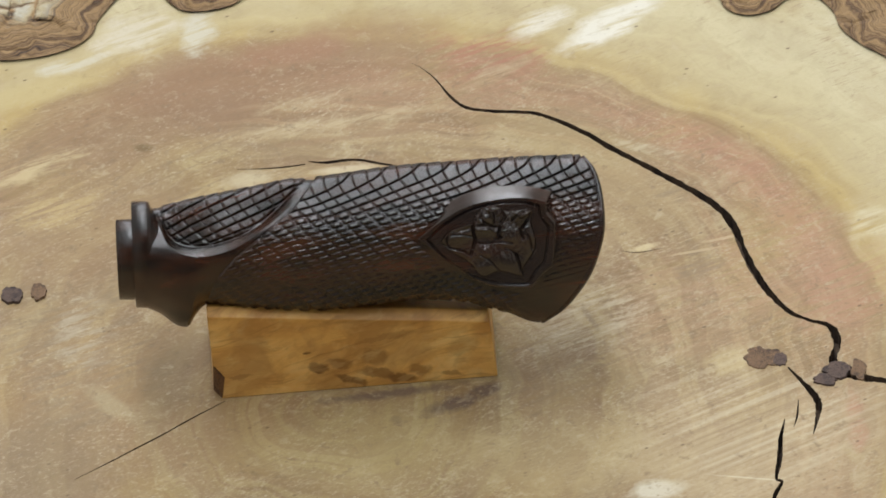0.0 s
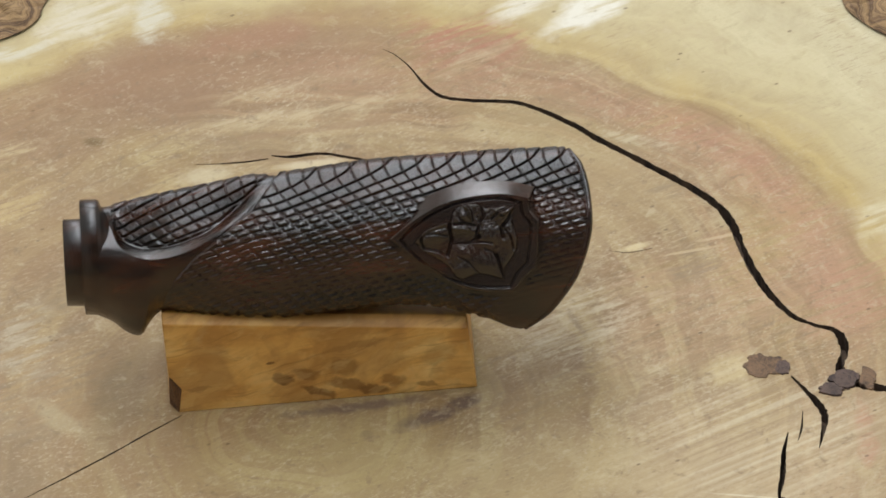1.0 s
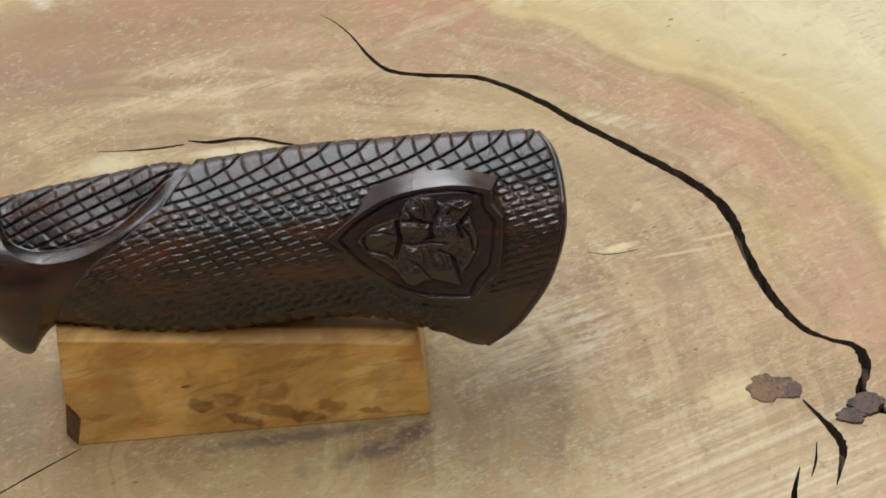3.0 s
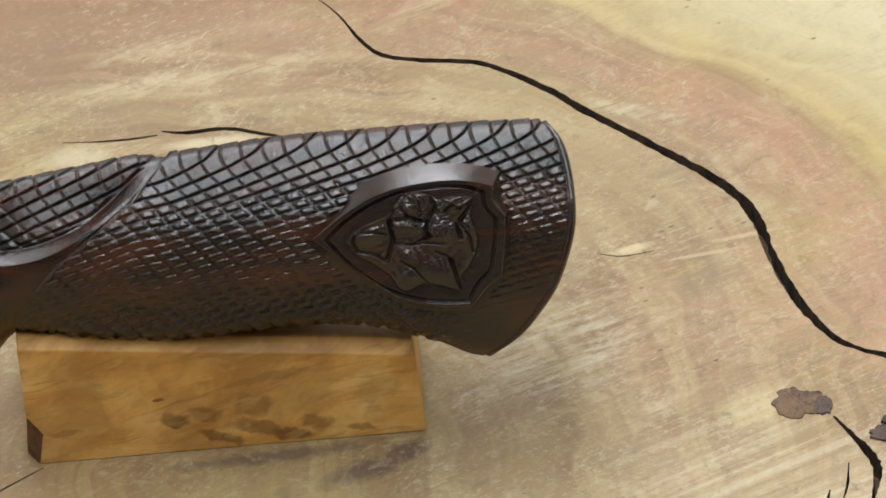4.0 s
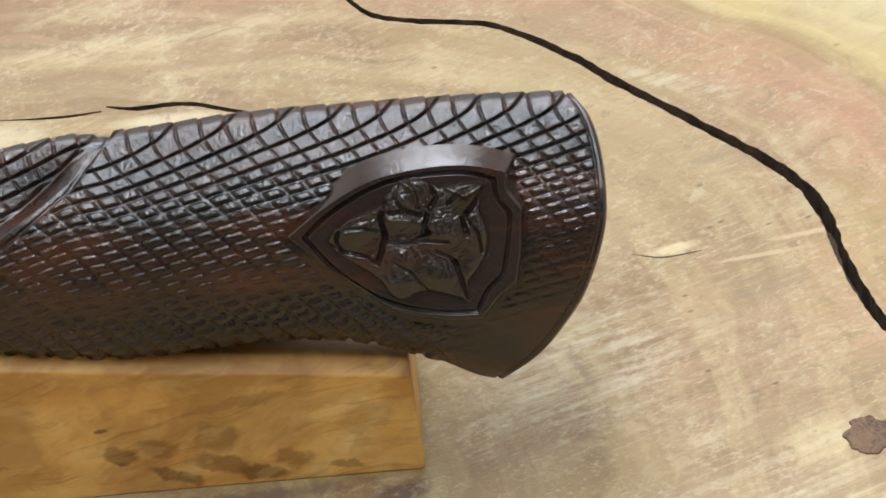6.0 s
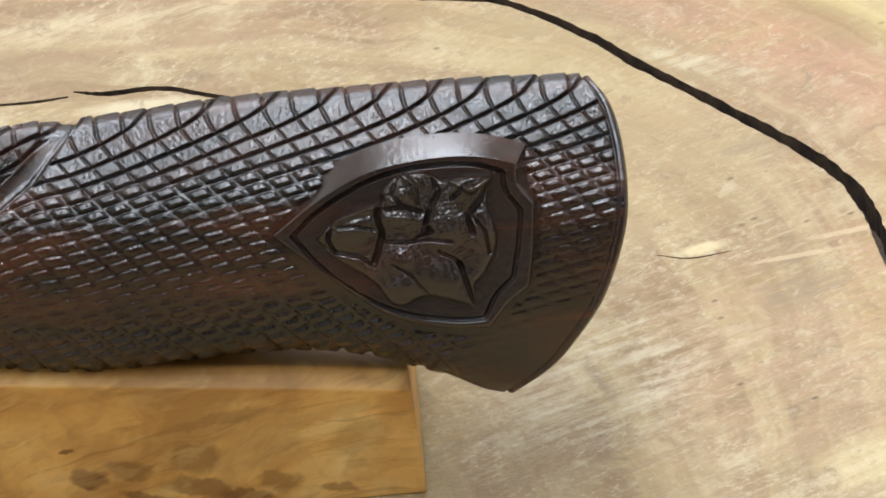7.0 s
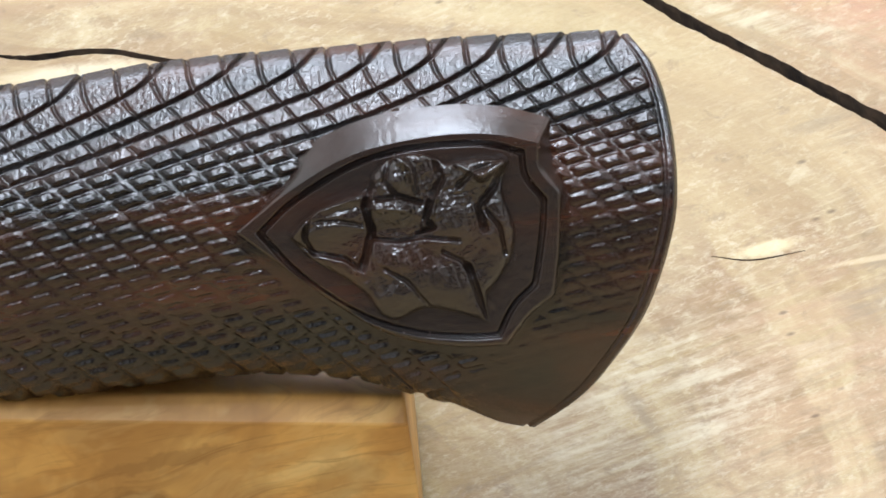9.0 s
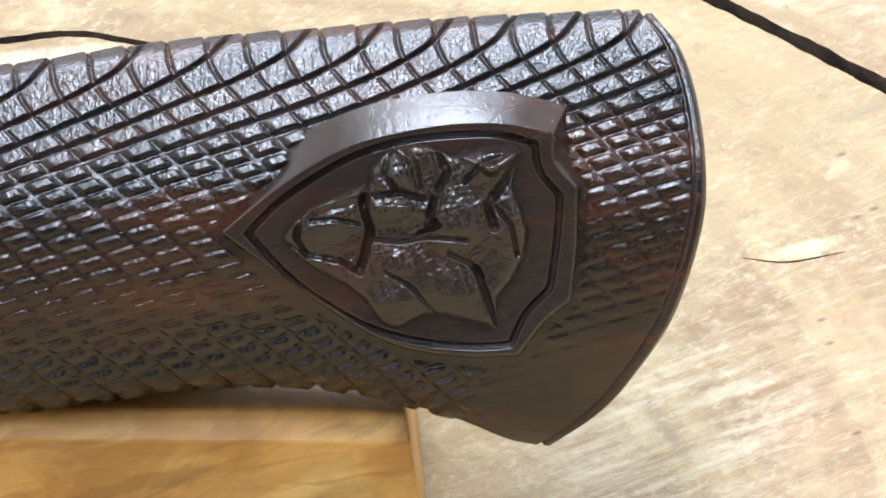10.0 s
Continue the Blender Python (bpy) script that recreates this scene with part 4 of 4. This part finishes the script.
def head_mesh(face):
    """The carved head on the shield: muzzle, cheeks, brows, ears."""
    c = np.array([872.0, 425.0])
    ang, rad = rays(HEAD, c, 420)
    R = np.linspace(0.0, 1.0, 170)[:, None] * rad[None]
    X, Y = c[0] + R * np.cos(ang), c[1] + R * np.sin(ang)
    hd = in_shape(X, Y, HEAD)

    def lump(x, y, rx, ry, h, turn=0.0):
        cs, sn = math.cos(radians(turn)), math.sin(radians(turn))
        a, e = (X - x) * cs + (Y - y) * sn, (Y - y) * cs - (X - x) * sn
        return h * np.exp(-((a / rx) ** 2 + (e / ry) ** 2))

    def cut(points, deep, wide):
        """A carved stroke along a line: a crease, or a ridge where deep is negative."""
        d = np.full(X.shape, 1e9)
        for (ax, ay), (bx, by) in zip(points, points[1:]):
            t = np.clip(((X - ax) * (bx - ax) + (Y - ay) * (by - ay)) / ((bx - ax) ** 2 + (by - ay) ** 2), 0, 1)
            d = np.minimum(d, np.hypot(X - ax - t * (bx - ax), Y - ay - t * (by - ay)))
        return -deep * np.maximum(0, 1 - d / wide) ** 1.4

    body = 8.0 * (1 - np.exp(-np.maximum(hd, 0) / 2.2)) * step(-0.3, 0.8, hd)
    # masses: muzzle, brow, two ears, cheek, mane
    more = (lump(812, 418, 24, 11, 6.0, -24) + lump(860, 386, 12, 15, 8.0, 10) + lump(858, 410, 18, 9, 6.0) + lump(856, 446, 18, 16, 5.0)
            + lump(900, 418, 20, 20, 6.0) + lump(924, 380, 17, 8, 7.0, -14) + lump(934, 422, 9, 20, 4.0) + lump(892, 462, 26, 14, 5.0, 18) + lump(860, 472, 16, 10, 4.0))
    # creases: muzzle and face, mouth, nose, muzzle's side, between the ears, in and behind the ear, eye, brow, cheek, neck, mane
    more += (cut([(839, 390), (836, 406), (841, 424), (834, 449)], 6.0, 4.5) + cut([(776, 431), (800, 440), (820, 444), (834, 453)], 3.5, 3.5)
             + cut([(793, 415), (790, 428), (797, 441)], 4.5, 3.5) + cut([(801, 417), (816, 416), (833, 419)], 3.0, 3.0)
             + cut([(889, 373), (893, 385), (887, 396)], 5.0, 4.5) + cut([(906, 390), (917, 379), (930, 374)], 4.5, 4.0)
             + cut([(944, 374), (932, 392), (921, 405), (925, 422)], 5.0, 4.5) + cut([(884, 402), (881, 414), (887, 421), (874, 426)], 4.5, 3.2)
             + cut([(845, 400), (862, 398), (877, 402)], 3.5, 3.2) + cut([(840, 429), (860, 431), (880, 428), (906, 431)], 3.0, 3.0)
             + cut([(913, 450), (920, 470), (928, 492)], 5.0, 4.0) + cut([(926, 408), (937, 421), (941, 441)], 3.5, 3.0)
             + cut([(850, 452), (868, 462), (884, 481)], 2.6, 3.0) + cut([(853, 371), (850, 387), (858, 396)], 4.0, 3.5) + cut([(894, 440), (908, 446), (916, 456)], 2.5, 3.0))
    # ridges: along the muzzle, the ears' edges, the lid
    more += (cut([(784, 424), (801, 409), (837, 397)], -4.0, 6.0) + cut([(860, 369), (870, 377), (873, 392)], -4.5, 5.0) + cut([(899, 371), (924, 384), (942, 370)], -3.5, 4.5)
             + cut([(889, 399), (886, 412), (879, 419)], -3.5, 3.2) + cut([(843, 407), (869, 408)], -3.0, 5.0))
    H = -2.6 + body + step(0, 3, hd) * (1.3 * more + 0.45 * ripple(X, Y, 12.0, 4) + 0.16 * ripple(X, Y, 6.0, 5) + 0.55 * ripple(X, Y, 7.0, 8) * (1 - step(408, 440, Y)))
    return place(X, Y, face(X, Y) + H)


def handle():
    root = tagged(new("carved_handle"), "dark-stained carved wooden handle with scale checkering, propped on the block", "handle")
    # slide the handle along the line of sight until it touches the block's top
    start, way = on_plane(ORG[0], ORG[1], (0, 0, 0.03), Vector((0, 0, 1))), aim(*ORG)
    for _ in range(2):
        g = grip_mesh()
        low = float(g[130:640, :, 2].min())
        home = start + way * ((start.z + low - BLOCK_TOP) / -way.z)
        GAIN[0] = (home - EYE).dot(FWD) / REACH
    off = np.array(home)
    part("grip", grid_mesh("grip", g + off, wrap=True), GRIP, root)
    col = turned([(238, 380, 520, 50), (236, 360, 542, 70), (237, 357, 545, 73), (262, 356, 546, 74), (267, 358, 546, 73), (270, 366, 545, 71), (290, 385, 530, 60)], 0.92)
    part("collar", grid_mesh("collar", col + off, wrap=True), GRIP, root, "smooth dark collar ring")
    ten = turned([(210, 455, 460, 3), (209, 396, 524, 52), (207, 391, 529, 56), (208, 389, 531, 57), (238, 388, 531, 57), (246, 389, 530, 57)], 0.96)
    part("tenon", grid_mesh("tenon", ten + off, wrap=True), GRIP, root, "dark round tenon at the end")

    def face(x, y):
        return 101.5 + 0.005 * (x - 868) - 0.05 * (y - 432)

    sh = shield_mesh(face)
    pad = part("shield", grid_mesh("shield", sh + off, wrap=True), SHIELD_WOOD, root, "raised glossy shield with a grooved rim")
    part("animal_head", grid_mesh("animal_head", head_mesh(face) + off, wrap=True), LACQUER, pad, "carved glossy animal head in relief")
    return root


handle()
